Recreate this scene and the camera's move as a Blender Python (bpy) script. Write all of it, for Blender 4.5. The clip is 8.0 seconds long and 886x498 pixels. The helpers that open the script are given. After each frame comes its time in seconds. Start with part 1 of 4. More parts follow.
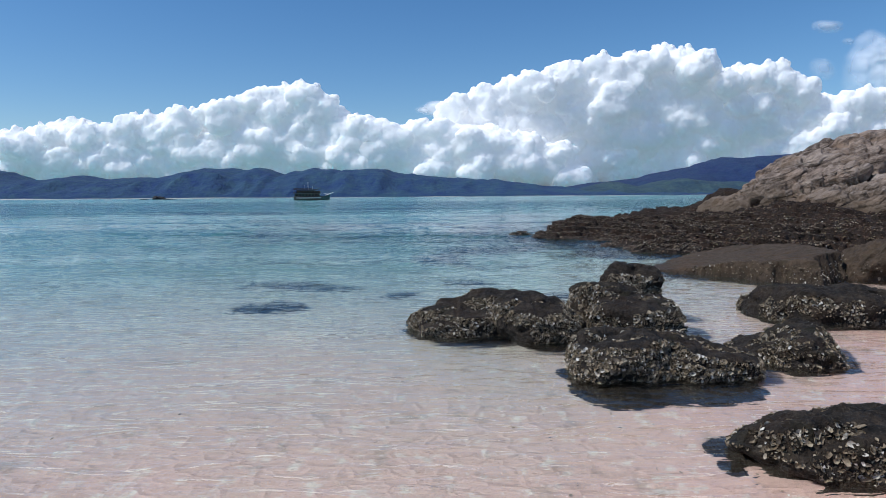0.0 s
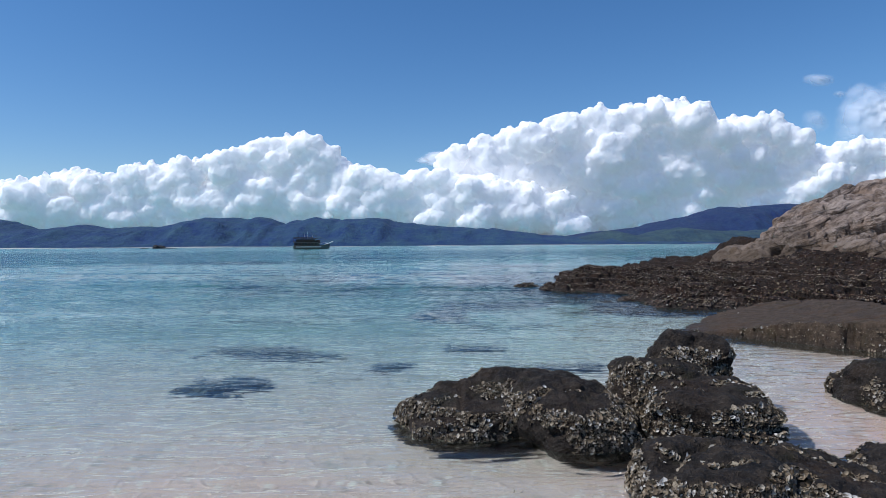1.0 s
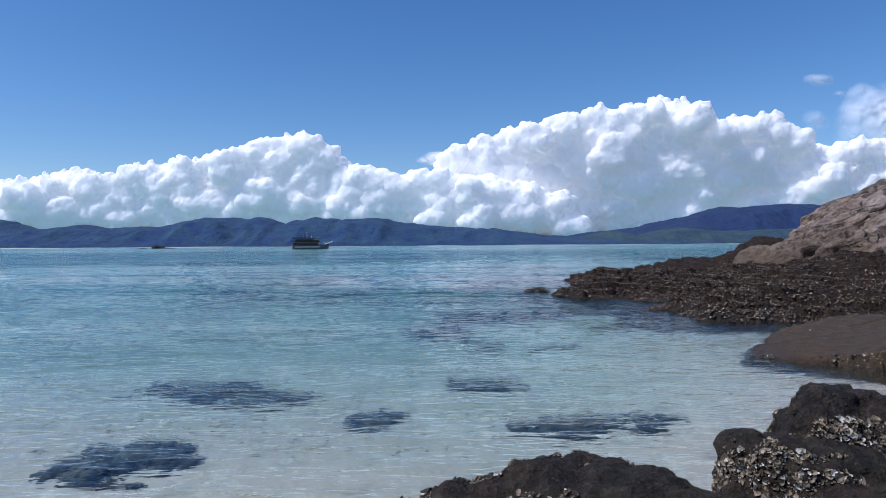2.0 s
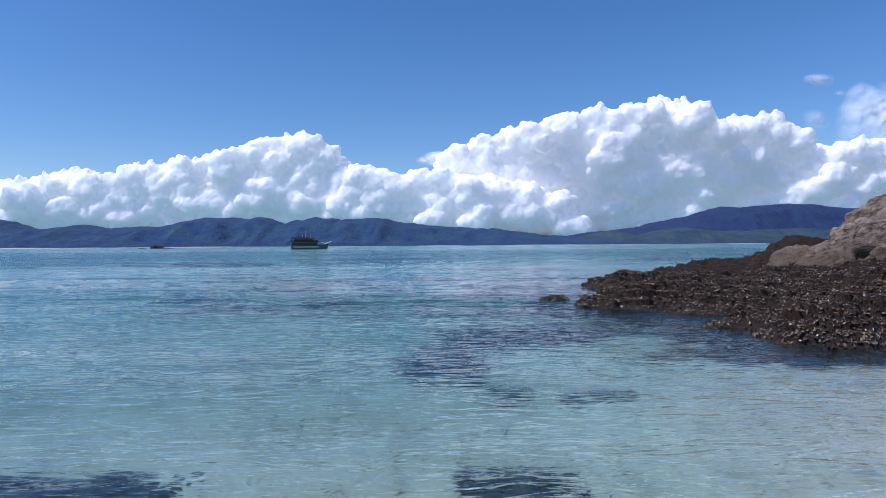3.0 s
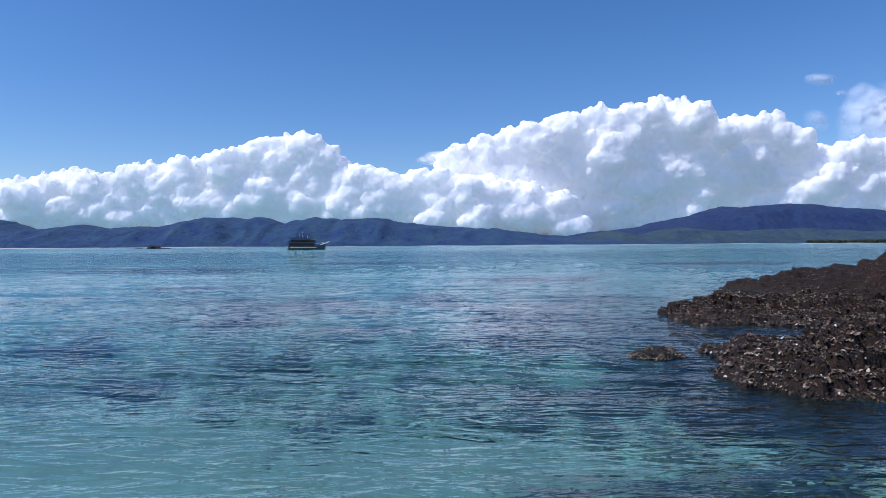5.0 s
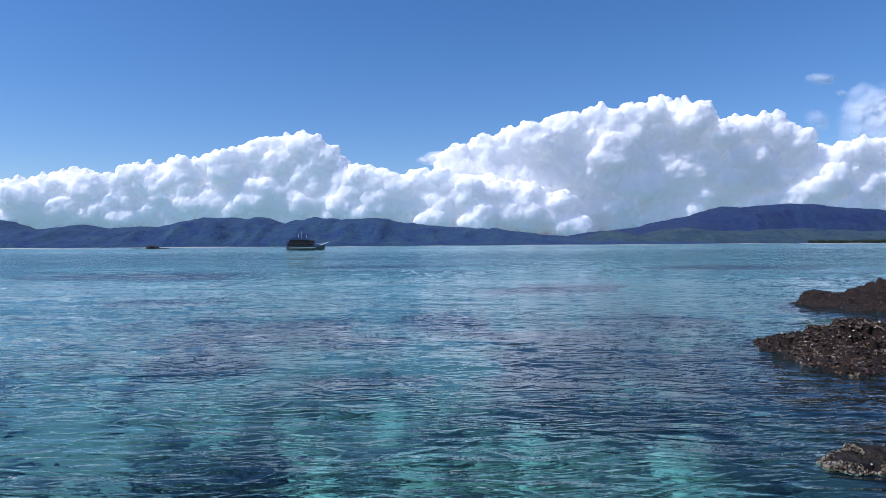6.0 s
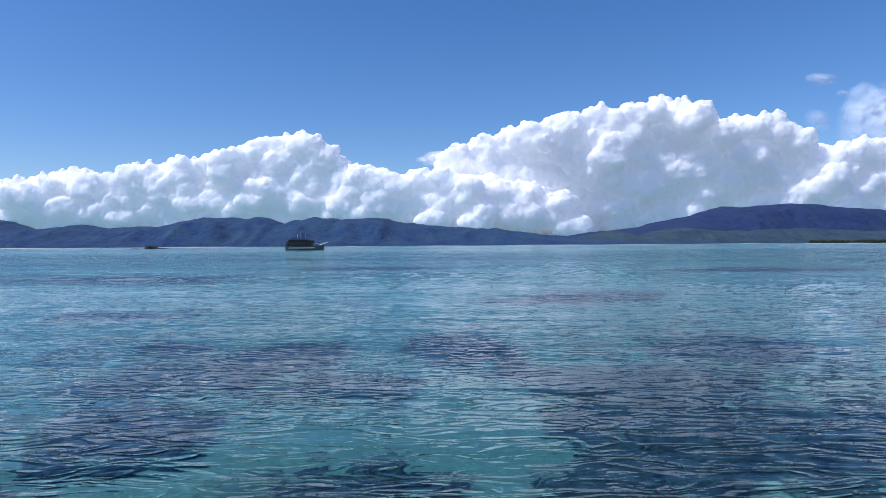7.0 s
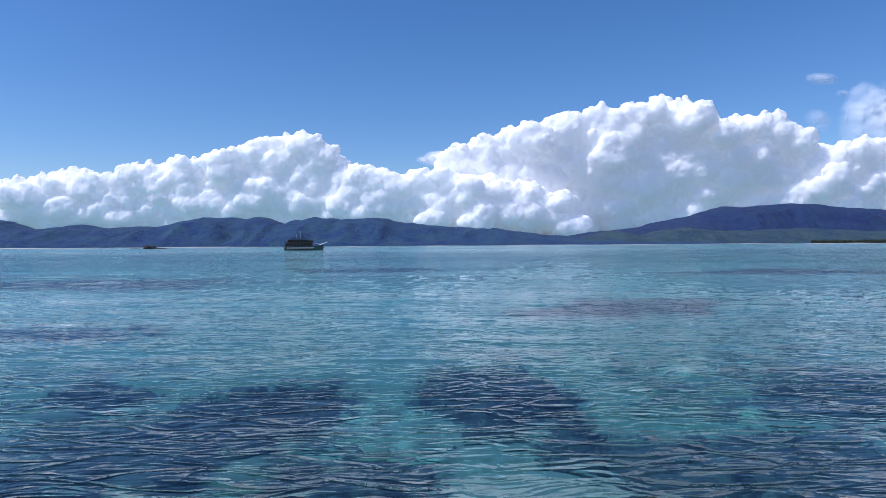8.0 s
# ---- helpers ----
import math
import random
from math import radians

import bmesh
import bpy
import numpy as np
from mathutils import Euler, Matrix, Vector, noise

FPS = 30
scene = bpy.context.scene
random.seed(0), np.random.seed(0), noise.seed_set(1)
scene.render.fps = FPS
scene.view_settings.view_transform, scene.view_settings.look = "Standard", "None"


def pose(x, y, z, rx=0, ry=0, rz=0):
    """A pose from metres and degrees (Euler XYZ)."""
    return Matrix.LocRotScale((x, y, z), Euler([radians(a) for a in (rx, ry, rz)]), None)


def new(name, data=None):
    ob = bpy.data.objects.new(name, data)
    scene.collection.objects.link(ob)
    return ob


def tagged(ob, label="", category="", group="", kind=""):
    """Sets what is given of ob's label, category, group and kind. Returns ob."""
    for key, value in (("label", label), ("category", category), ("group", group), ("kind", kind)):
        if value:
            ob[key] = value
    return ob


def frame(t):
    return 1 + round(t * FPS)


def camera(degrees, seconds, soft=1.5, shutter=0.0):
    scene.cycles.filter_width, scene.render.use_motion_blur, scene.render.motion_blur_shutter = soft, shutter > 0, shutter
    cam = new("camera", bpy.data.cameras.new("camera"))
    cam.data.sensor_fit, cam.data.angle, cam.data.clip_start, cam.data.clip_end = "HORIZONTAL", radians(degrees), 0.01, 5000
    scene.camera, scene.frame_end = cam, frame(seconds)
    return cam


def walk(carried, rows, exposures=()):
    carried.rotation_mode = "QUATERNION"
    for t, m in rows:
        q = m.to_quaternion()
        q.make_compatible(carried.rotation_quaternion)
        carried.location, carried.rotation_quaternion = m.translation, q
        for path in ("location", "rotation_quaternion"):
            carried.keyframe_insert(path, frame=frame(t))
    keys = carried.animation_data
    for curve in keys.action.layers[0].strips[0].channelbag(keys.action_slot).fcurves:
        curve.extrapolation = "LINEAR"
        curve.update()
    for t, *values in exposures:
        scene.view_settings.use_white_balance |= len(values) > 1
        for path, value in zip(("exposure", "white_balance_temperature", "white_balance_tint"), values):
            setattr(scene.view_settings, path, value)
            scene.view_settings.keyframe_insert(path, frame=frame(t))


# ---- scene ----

# ------------------------------------------------------------------ camera
cam = camera(70.0, 8.0, soft=0.7)
LEAN = 0.4
WALK = [
    (0.0, 0.235, 1.65, 1.820, -4.76), (0.1, 0.240, 1.86, 1.820, -3.74), (0.2, 0.243, 2.06, 1.815, -2.70),
    (0.3, 0.246, 2.27, 1.815, -1.68), (0.4, 0.248, 2.475, 1.810, -0.66), (0.5, 0.250, 2.68, 1.810, -0.33),
    (1.0, 0.240, 3.88, 1.810, -0.33), (1.5, 0.230, 5.16, 1.825, -0.33), (1.7, 0.225, 5.74, 1.830, -0.33),
    (2.3, 0.200, 7.78, 1.830, -0.33), (3.0, 0.170, 10.40, 1.830, -0.33), (3.5, 0.165, 12.53, 1.855, -0.33),
    (4.0, 0.160, 14.80, 1.880, -0.33), (4.5, 0.110, 17.15, 1.950, -0.33), (4.7, 0.040, 18.17, 1.990, -0.33),
    (5.3, -0.260, 21.20, 2.180, -0.33), (6.0, -0.605, 24.80, 2.320, -0.33), (6.5, -0.870, 27.28, 2.345, -0.33),
    (7.0, -1.150, 29.72, 2.345, -0.33), (7.5, -1.440, 32.13, 2.345, -0.33), (8.0, -1.744, 34.53, 2.340, -0.33),
]
walk(cam, [(t, pose(x, y, z, 90 + p, LEAN, 0)) for t, x, y, z, p in WALK],
     exposures=[(0.0, 0.05, 6050, 10), (1.5, 0.06, 5850, 15), (3.5, 0.12, 5680, 20), (8.0, 0.12, 5680, 20)])

# ------------------------------------------------------------------ light
TO_SUN = Vector((-0.55, -0.16, 0.82)).normalized()
world = bpy.data.worlds.new("tropical_sky")
scene.world = world
world.use_nodes = True
wt = world.node_tree
sky = wt.nodes.new("ShaderNodeTexSky")
sky.sky_type = "NISHITA"
sky.sun_disc = False
sky.sun_elevation = math.asin(TO_SUN.z)
sky.sun_rotation = math.atan2(TO_SUN.x, TO_SUN.y)
sky.air_density, sky.dust_density, sky.ozone_density = 1.0, 0.2, 4.0
tone = wt.nodes.new("ShaderNodeHueSaturation")
tone.inputs["Saturation"].default_value = 1.2
wt.links.new(sky.outputs[0], tone.inputs["Color"])
wt.links.new(tone.outputs[0], wt.nodes["Background"].inputs[0])
wt.nodes["Background"].inputs[1].default_value = 0.10

sun = new("sun", bpy.data.lights.new("sun", "SUN"))
sun.data.energy, sun.data.angle, sun.data.color = 3.6, radians(0.53), (1.0, 0.95, 0.88)
sun.rotation_mode = "QUATERNION"
sun.rotation_quaternion = TO_SUN.to_track_quat("Z", "Y")
sun.location = (0, 0, 60)


# ------------------------------------------------------------------ noise and mesh tools
def lattice(ix, iy, iz, seed):
    n = (ix * 374761393 + iy * 668265263 + iz * 2147483647 + seed * 1274126177) & 0xFFFFFFFF
    n = ((n ^ (n >> 13)) * 1274126177) & 0xFFFFFFFF
    n = ((n ^ (n >> 16)) * 2246822519) & 0xFFFFFFFF
    return ((n ^ (n >> 15)) & 0xFFFFFF) / float(0xFFFFFF) * 2 - 1


def vnoise(p, seed=0):
    """Smooth value noise, -1 to 1, at the rows of p."""
    q = np.floor(p).astype(np.int64)
    f = p - q
    f = f * f * f * (f * (f * 6 - 15) + 10)
    out = 0
    for dx in (0, 1):
        wx = f[:, 0] if dx else 1 - f[:, 0]
        for dy in (0, 1):
            wy = f[:, 1] if dy else 1 - f[:, 1]
            for dz in (0, 1):
                wz = f[:, 2] if dz else 1 - f[:, 2]
                out = out + wx * wy * wz * lattice(q[:, 0] + dx, q[:, 1] + dy, q[:, 2] + dz, seed)
    return out


TWIST = np.array(Euler((0.7, 0.4, 1.1)).to_matrix())


def fbm(p, octaves=4, gain=0.5, seed=0, ridged=False):
    out, amp, p = np.zeros(len(p)), 1.0, np.array(p, float)
    for o in range(octaves):
        n = vnoise(p, seed + o)
        out += amp * ((1 - np.abs(n)) * 2 - 1 if ridged else n)
        p = (p @ TWIST.T) * 2.03 + 7.3
        amp *= gain
    return out


def cells(x, y, size, seed):
    """Jittered cells in plan: a random value for the cell at each point, and how far it lies from the cell's edge."""
    u, w = x / size, y / size
    iu, iw = np.floor(u).astype(np.int64), np.floor(w).astype(np.int64)
    f1, f2, value = np.full(len(x), 9.0), np.full(len(x), 9.0), np.zeros(len(x))
    for du in (-1, 0, 1):
        for dw in (-1, 0, 1):
            cu, cw = iu + du, iw + dw
            z = cu * 0
            d = np.hypot(cu + 0.5 + 0.45 * lattice(cu, cw, z, seed) - u, cw + 0.5 + 0.45 * lattice(cu, cw, z, seed + 1) - w)
            nearer = d < f1
            f2 = np.where(nearer, f1, np.minimum(f2, d))
            value = np.where(nearer, lattice(cu, cw, z, seed + 2), value)
            f1 = np.where(nearer, d, f1)
    return value, f2 - f1


def mesh_of(name, verts, faces, smooth=True):
    """A mesh from arrays; faces all have the same number of corners."""
    verts, faces = np.asarray(verts, np.float32), np.asarray(faces, np.int32)
    me = bpy.data.meshes.new(name)
    k = faces.shape[1]
    me.vertices.add(len(verts))
    me.vertices.foreach_set("co", verts.ravel())
    me.loops.add(faces.size)
    me.loops.foreach_set("vertex_index", faces.ravel())
    me.polygons.add(len(faces))
    me.polygons.foreach_set("loop_start", np.arange(0, faces.size, k, dtype=np.int32))
    me.polygons.foreach_set("use_smooth", np.full(len(faces), smooth))
    me.update(calc_edges=True)
    return me


def put(name, me, material, parent=None, label="", category="", group="", kind=""):
    me.materials.append(material)
    ob = new(name, me)
    if parent is not None:
        ob.parent = parent
    return tagged(ob, label, category, group, kind)


def part(name, bm, material, parent, label="", smooth=False):
    me = bpy.data.meshes.new(name)
    bm.to_mesh(me)
    bm.free()
    if smooth:
        me.polygons.foreach_set("use_smooth", np.full(len(me.polygons), True))
    return put(name, me, material, parent, label)


def grid_faces(nx, ny):
    i = np.arange(nx * ny).reshape(ny, nx)
    return np.stack([i[:-1, :-1], i[:-1, 1:], i[1:, 1:], i[1:, :-1]], -1).reshape(-1, 4)


def graded(inner_from, inner_to, step, low, high, growth=1.18):
    """Grid lines: even between the inner limits, ever wider apart outside them."""
    mid = list(np.arange(inner_from, inner_to + step / 2, step))
    up, d = [mid[-1]], step
    while up[-1] < high:
        d *= growth
        up.append(min(up[-1] + d, high))
    down, d = [mid[0]], step
    while down[-1] > low:
        d *= growth
        down.append(max(down[-1] - d, low))
    return np.array(down[:0:-1] + mid + up[1:])


def icosphere(subdivisions):
    bm = bmesh.new()
    bmesh.ops.create_icosphere(bm, subdivisions=subdivisions, radius=1)
    v = np.array([x.co[:] for x in bm.verts])
    bm.verts.index_update()
    f = np.array([[x.index for x in y.verts] for y in bm.faces], np.int32)
    bm.free()
    return v, f


ICO = {n: icosphere(n) for n in (2, 3, 4, 6, 7)}


# ------------------------------------------------------------------ materials
class Nodes:
    """Short hand for building a node material."""

    def __init__(self, name):
        self.mat = bpy.data.materials.new(name)
        self.mat.use_nodes = True
        self.t = self.mat.node_tree
        self.bsdf = self.t.nodes["Principled BSDF"]
        self.out = self.t.nodes["Material Output"]
        self.pos = self.t.nodes.new("ShaderNodeNewGeometry").outputs["Position"]

    def link(self, a, b):
        self.t.links.new(a, b)

    def set(self, socket, value):
        if hasattr(value, "is_linked"):
            self.link(value, socket)
        else:
            socket.default_value = value

    def noise(self, scale=1.0, detail=4.0, rough=0.55, stretch=None, distort=0.0, vector=None):
        n = self.t.nodes.new("ShaderNodeTexNoise")
        v = vector or self.pos
        if stretch:
            m = self.t.nodes.new("ShaderNodeMapping")
            m.inputs["Scale"].default_value = stretch
            self.link(v, m.inputs[0])
            v = m.outputs[0]
        self.link(v, n.inputs["Vector"])
        n.inputs["Scale"].default_value, n.inputs["Detail"].default_value = scale, detail
        n.inputs["Roughness"].default_value, n.inputs["Distortion"].default_value = rough, distort
        return n.outputs[0]

    def voronoi(self, scale, feature="F1", stretch=None):
        n = self.t.nodes.new("ShaderNodeTexVoronoi")
        n.feature = feature
        v = self.pos
        if stretch:
            m = self.t.nodes.new("ShaderNodeMapping")
            m.inputs["Scale"].default_value = stretch
            self.link(v, m.inputs[0])
            v = m.outputs[0]
        self.link(v, n.inputs["Vector"])
        n.inputs["Scale"].default_value = scale
        return n.outputs[0]

    def ramp(self, fac, *stops):
        n = self.t.nodes.new("ShaderNodeValToRGB")
        while len(n.color_ramp.elements) < len(stops):
            n.color_ramp.elements.new(0.5)
        for e, (at, c) in zip(n.color_ramp.elements, stops):
            e.position = at
            e.color = (c, c, c, 1) if isinstance(c, (int, float)) else (*c, 1)
        self.link(fac, n.inputs[0])
        return n.outputs[0]

    def mix(self, fac, a, b, how="MIX"):
        n = self.t.nodes.new("ShaderNodeMix")
        n.data_type, n.blend_type = "RGBA", how
        self.set(n.inputs[0], fac)
        for k, v in ((6, a), (7, b)):
            self.set(n.inputs[k], (*v, 1) if isinstance(v, tuple) else v)
        return n.outputs[2]

    def math(self, op, a, b=0.0, clamp=False):
        n = self.t.nodes.new("ShaderNodeMath")
        n.operation, n.use_clamp = op, clamp
        self.set(n.inputs[0], a)
        self.set(n.inputs[1], b)
        return n.outputs[0]

    def axis(self, k):
        n = self.t.nodes.new("ShaderNodeSeparateXYZ")
        self.link(self.pos, n.inputs[0])
        return n.outputs[k]

    def attr(self, name):
        n = self.t.nodes.new("ShaderNodeAttribute")
        n.attribute_name = name
        return n

    def island(self):
        return self.t.nodes.new("ShaderNodeNewGeometry").outputs["Random Per Island"]

    def bump(self, height, strength=0.5, distance=0.02, after=None):
        n = self.t.nodes.new("ShaderNodeBump")
        n.inputs["Strength"].default_value, n.inputs["Distance"].default_value = strength, distance
        self.link(height, n.inputs["Height"])
        if after is not None:
            self.link(after, n.inputs["Normal"])
        return n.outputs[0]

    def finish(self, color=None, rough=None, normal=None, **more):
        b = self.bsdf.inputs
        if color is not None:
            self.set(b["Base Color"], (*color, 1) if isinstance(color, tuple) else color)
        if rough is not None:
            self.set(b["Roughness"], rough)
        if normal is not None:
            self.link(normal, b["Normal"])
        for k, v in more.items():
            self.set(b[k.replace("_", " ")], v)
        return self.mat


def plain(name, color, rough=0.6, grain=6.0, spread=0.25, metallic=0.0):
    n = Nodes(name)
    d = n.noise(grain, 5)
    lo, hi = tuple(c * (1 - spread) for c in color), tuple(min(1, c * (1 + spread)) for c in color)
    return n.finish(n.ramp(d, (0.3, lo), (0.7, hi)), rough, n.bump(n.noise(grain * 8, 3), 0.2, 0.01), Metallic=metallic)


def sand_material():
    n = Nodes("coral_sand")
    patch = n.noise(0.35, 4, 0.6)
    grain = n.noise(45, 4, 0.6)
    speck = n.voronoi(22)
    shoal = n.math("MULTIPLY", n.math("MINIMUM", n.math("MAXIMUM", n.math("SUBTRACT", n.axis(0), 0.8), 0.0), 9.0), 1.8)
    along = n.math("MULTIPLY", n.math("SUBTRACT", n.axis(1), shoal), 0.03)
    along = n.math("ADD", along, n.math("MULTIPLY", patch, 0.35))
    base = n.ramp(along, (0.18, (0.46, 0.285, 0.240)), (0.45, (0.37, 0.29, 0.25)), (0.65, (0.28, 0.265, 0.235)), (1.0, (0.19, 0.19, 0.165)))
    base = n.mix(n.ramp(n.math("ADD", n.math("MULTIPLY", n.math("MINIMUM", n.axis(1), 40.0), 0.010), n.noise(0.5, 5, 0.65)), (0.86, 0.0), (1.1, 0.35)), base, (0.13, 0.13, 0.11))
    # far sand paled in place of light scattered in the water
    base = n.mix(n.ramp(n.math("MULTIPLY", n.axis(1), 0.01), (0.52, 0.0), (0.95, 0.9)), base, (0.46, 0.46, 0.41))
    base = n.mix(n.ramp(grain, (0.35, 0.0), (0.75, 0.45)), base, (0.36, 0.22, 0.18))
    base = n.mix(n.ramp(speck, (0.05, 0.5), (0.16, 0.0)), base, (0.74, 0.66, 0.60))
    # bottom darkened in a band from about y = 29 to 60
    dark_band = n.ramp(n.math("MULTIPLY", n.axis(1), 0.01), (0.29, 0.0), (0.37, 0.42), (0.49, 0.42), (0.60, 0.0))
    base = n.mix(dark_band, base, (0.085, 0.098, 0.078))
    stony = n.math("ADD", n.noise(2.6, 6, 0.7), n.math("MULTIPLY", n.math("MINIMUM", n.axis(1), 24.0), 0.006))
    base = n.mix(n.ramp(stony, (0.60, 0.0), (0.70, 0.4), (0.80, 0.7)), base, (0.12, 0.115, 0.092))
    base = n.mix(n.ramp(n.noise(6.5, 4, 0.65), (0.56, 0.0), (0.66, 0.6)), base, (0.50, 0.47, 0.42))
    relief = n.noise(3.0, 5, 0.6, stretch=(0.6, 1.6, 1))
    # ridges standing in for the net of sunlight that ripples cast on sand
    caustic_relief = n.ramp(n.voronoi(5.0, "DISTANCE_TO_EDGE", stretch=(0.8, 1.25, 1)), (0.0, 1.0), (0.16, 0.0))
    nrm = n.bump(caustic_relief, 0.4, 0.025, n.bump(relief, 0.8, 0.09))
    return n.finish(base, 0.9, n.bump(grain, 0.4, 0.012, nrm))


def water_material():
    n = Nodes("clear_sea_water")
    depth = n.attr("depth").outputs["Fac"]
    path = n.math("MULTIPLY", depth, -2.6)
    c = n.t.nodes.new("ShaderNodeCombineColor")
    for k, absorb in enumerate((0.40, 0.100, 0.072)):
        n.link(n.math("EXPONENT", n.math("MULTIPLY", path, absorb)), c.inputs[k])
    gust = n.ramp(n.noise(1.0, 3, 0.5, stretch=(0.02, 0.05, 1)), (0.35, 0.55), (0.65, 1.0))
    calm = n.math("MULTIPLY", n.math("ADD", n.axis(1), 24.0), 1 / 50.0, True)
    gust = n.math("MULTIPLY", gust, calm)
    nrm = None
    # wave trains, the longest first: waves a metre across and along, and their height
    for across, along, height in ((0.006, 0.035, 1.2), (0.03, 0.14, 0.32), (0.12, 0.50, 0.10), (0.42, 1.5, 0.026)):
        nrm = n.bump(n.math("MULTIPLY", n.noise(1.0, 2, 0.5, stretch=(across, along, 1), distort=0.5), gust), 1.0, height, nrm)
    crest = n.ramp(n.math("ABSOLUTE", n.math("SUBTRACT", n.noise(1.0, 1.5, 0.5, stretch=(0.95, 2.6, 1), distort=0.9), 0.5)), (0.0, 1.0), (0.12, 0.0))
    nrm = n.bump(n.math("MULTIPLY", crest, gust), 1.0, 0.016, nrm)
    # fine ripples weakened from 24 to 68 m to cut the sky's reflection
    fine = n.math("MULTIPLY", gust, n.ramp(n.math("MULTIPLY", n.axis(1), 0.01), (0.24, 1.0), (0.36, 0.20), (0.49, 0.20), (0.68, 0.9)))
    nrm = n.bump(n.math("MULTIPLY", n.noise(1.0, 2, 0.5, stretch=(2.0, 7.0, 1), distort=0.4), fine), 1.0, 0.032, nrm)
    nrm = n.bump(n.math("MULTIPLY", n.noise(1.0, 2, 0.5, stretch=(4.5, 15, 1), distort=0.4), fine), 1.0, 0.012, nrm)
    n.bsdf.inputs["IOR"].default_value = 1.33
    n.bsdf.inputs["Transmission Weight"].default_value = 1.0
    far = n.math("MULTIPLY", n.math("SUBTRACT", n.axis(1), 60.0), 1 / 400.0, True)
    return n.finish(c.outputs[0], n.math("MULTIPLY", far, 0.2), nrm)


def basalt_material(name, wet=0.12, rust=0.5, pale=0.0, tone=(1.0, 1.0, 1.0), fleck=0.3):
    """Dark shore rock: rusty and algae-stained, wet towards the tide line."""
    n = Nodes(name)
    big, mid, small = n.noise(1.3, 5, 0.6), n.noise(7, 5, 0.65), n.noise(38, 4, 0.6)
    base = n.ramp(mid, (0.30, (0.006, 0.005, 0.004)), (0.46, (0.030, 0.023, 0.017)), (0.62, (0.075, 0.058, 0.043)), (0.80, (0.14, 0.11, 0.085)))
    base = n.mix(n.math("MULTIPLY", n.ramp(big, (0.5, 0.0), (0.68, 1.0)), rust), base, (0.085, 0.044, 0.020))
    base = n.mix(n.ramp(n.noise(2.4, 4, 0.6), (0.56, 0.0), (0.70, 0.55)), base, (0.036, 0.038, 0.016))
    base = n.mix(1.0, base, tone, "MULTIPLY")
    if pale:
        base = n.mix(pale, base, (0.26, 0.18, 0.115))
    base = n.mix(n.ramp(small, (0.55, 0.0), (0.72, fleck)), base, (0.19, 0.155, 0.12))
    tide = n.math("ADD", n.axis(2), n.math("MULTIPLY", mid, 0.14))
    damp = n.ramp(tide, (0.06, 1.0), (0.06 + wet, 0.0))
    base = n.mix(n.math("MULTIPLY", damp, 0.6), base, (0.020, 0.014, 0.010))
    rough = n.math("SUBTRACT", 0.85, n.math("MULTIPLY", damp, 0.5))
    nrm = n.bump(mid, 0.8, 0.07)
    nrm = n.bump(n.voronoi(16, "SMOOTH_F1"), 0.6, 0.03, nrm)
    nrm = n.bump(small, 1.0, 0.04, nrm)
    return n.finish(base, rough, nrm, Specular_IOR_Level=0.3)


def granite_material():
    n = Nodes("weathered_pink_rock")
    big, mid = n.noise(0.35, 5, 0.6), n.noise(2.2, 6, 0.65)
    small = n.noise(14, 5, 0.65)
    base = n.ramp(mid, (0.30, (0.075, 0.050, 0.036)), (0.5, (0.23, 0.175, 0.138)), (0.75, (0.40, 0.32, 0.26)))
    base = n.mix(n.ramp(big, (0.48, 0.0), (0.66, 0.6)), base, (0.27, 0.17, 0.10))
    seam = n.noise(0.9, 5, 0.6, distort=1.5)
    base = n.mix(n.ramp(seam, (0.34, 0.6), (0.42, 0.0)), base, (0.075, 0.052, 0.04))
    # beds that dip across the face, with dark open joints
    bed = n.math("ADD", n.math("MULTIPLY", n.axis(2), 0.9), n.math("MULTIPLY", n.axis(0), -0.46))
    c = n.t.nodes.new("ShaderNodeCombineXYZ")
    n.link(n.math("MULTIPLY", bed, 3.2), c.inputs[0])
    n.link(n.math("MULTIPLY", n.axis(0), 0.35), c.inputs[1])
    n.link(n.math("MULTIPLY", n.axis(1), 0.35), c.inputs[2])
    beds = n.noise(1.0, 5, 0.6, distort=0.6, vector=c.outputs[0])
    base = n.mix(n.ramp(beds, (0.36, 0.85), (0.44, 0.0)), base, (0.050, 0.034, 0.026))
    base = n.mix(n.ramp(beds, (0.52, 0.0), (0.66, 0.5)), base, (0.46, 0.38, 0.32))
    low = n.math("ADD", n.axis(2), n.math("MULTIPLY", mid, 1.2))
    base = n.mix(n.ramp(n.math("MULTIPLY", low, 0.25), (0.45, 0.85), (0.80, 0.0)), base, (0.095, 0.066, 0.040))
    nrm = n.bump(mid, 0.9, 0.25)
    nrm = n.bump(seam, 0.8, 0.25, nrm)
    nrm = n.bump(beds, 1.0, 0.35, nrm)
    nrm = n.bump(small, 0.7, 0.05, nrm)
    return n.finish(base, 0.9, nrm)


def shell_material(name="oyster_shell", single=False):
    n = Nodes(name)
    pick = n.t.nodes.new("ShaderNodeObjectInfo").outputs["Random"] if single else n.island()
    base = n.ramp(pick, (0.0, (0.060, 0.045, 0.028)), (0.4, (0.17, 0.125, 0.075)), (0.7, (0.29, 0.235, 0.155)),
                  (0.9, (0.42, 0.38, 0.31)), (1.0, (0.62, 0.60, 0.55)))
    base = n.mix(n.ramp(n.noise(60, 3), (0.5, 0.0), (0.7, 0.5)), base, (0.13, 0.10, 0.06))
    return n.finish(base, 0.55, n.bump(n.noise(150, 3), 0.6, 0.004))


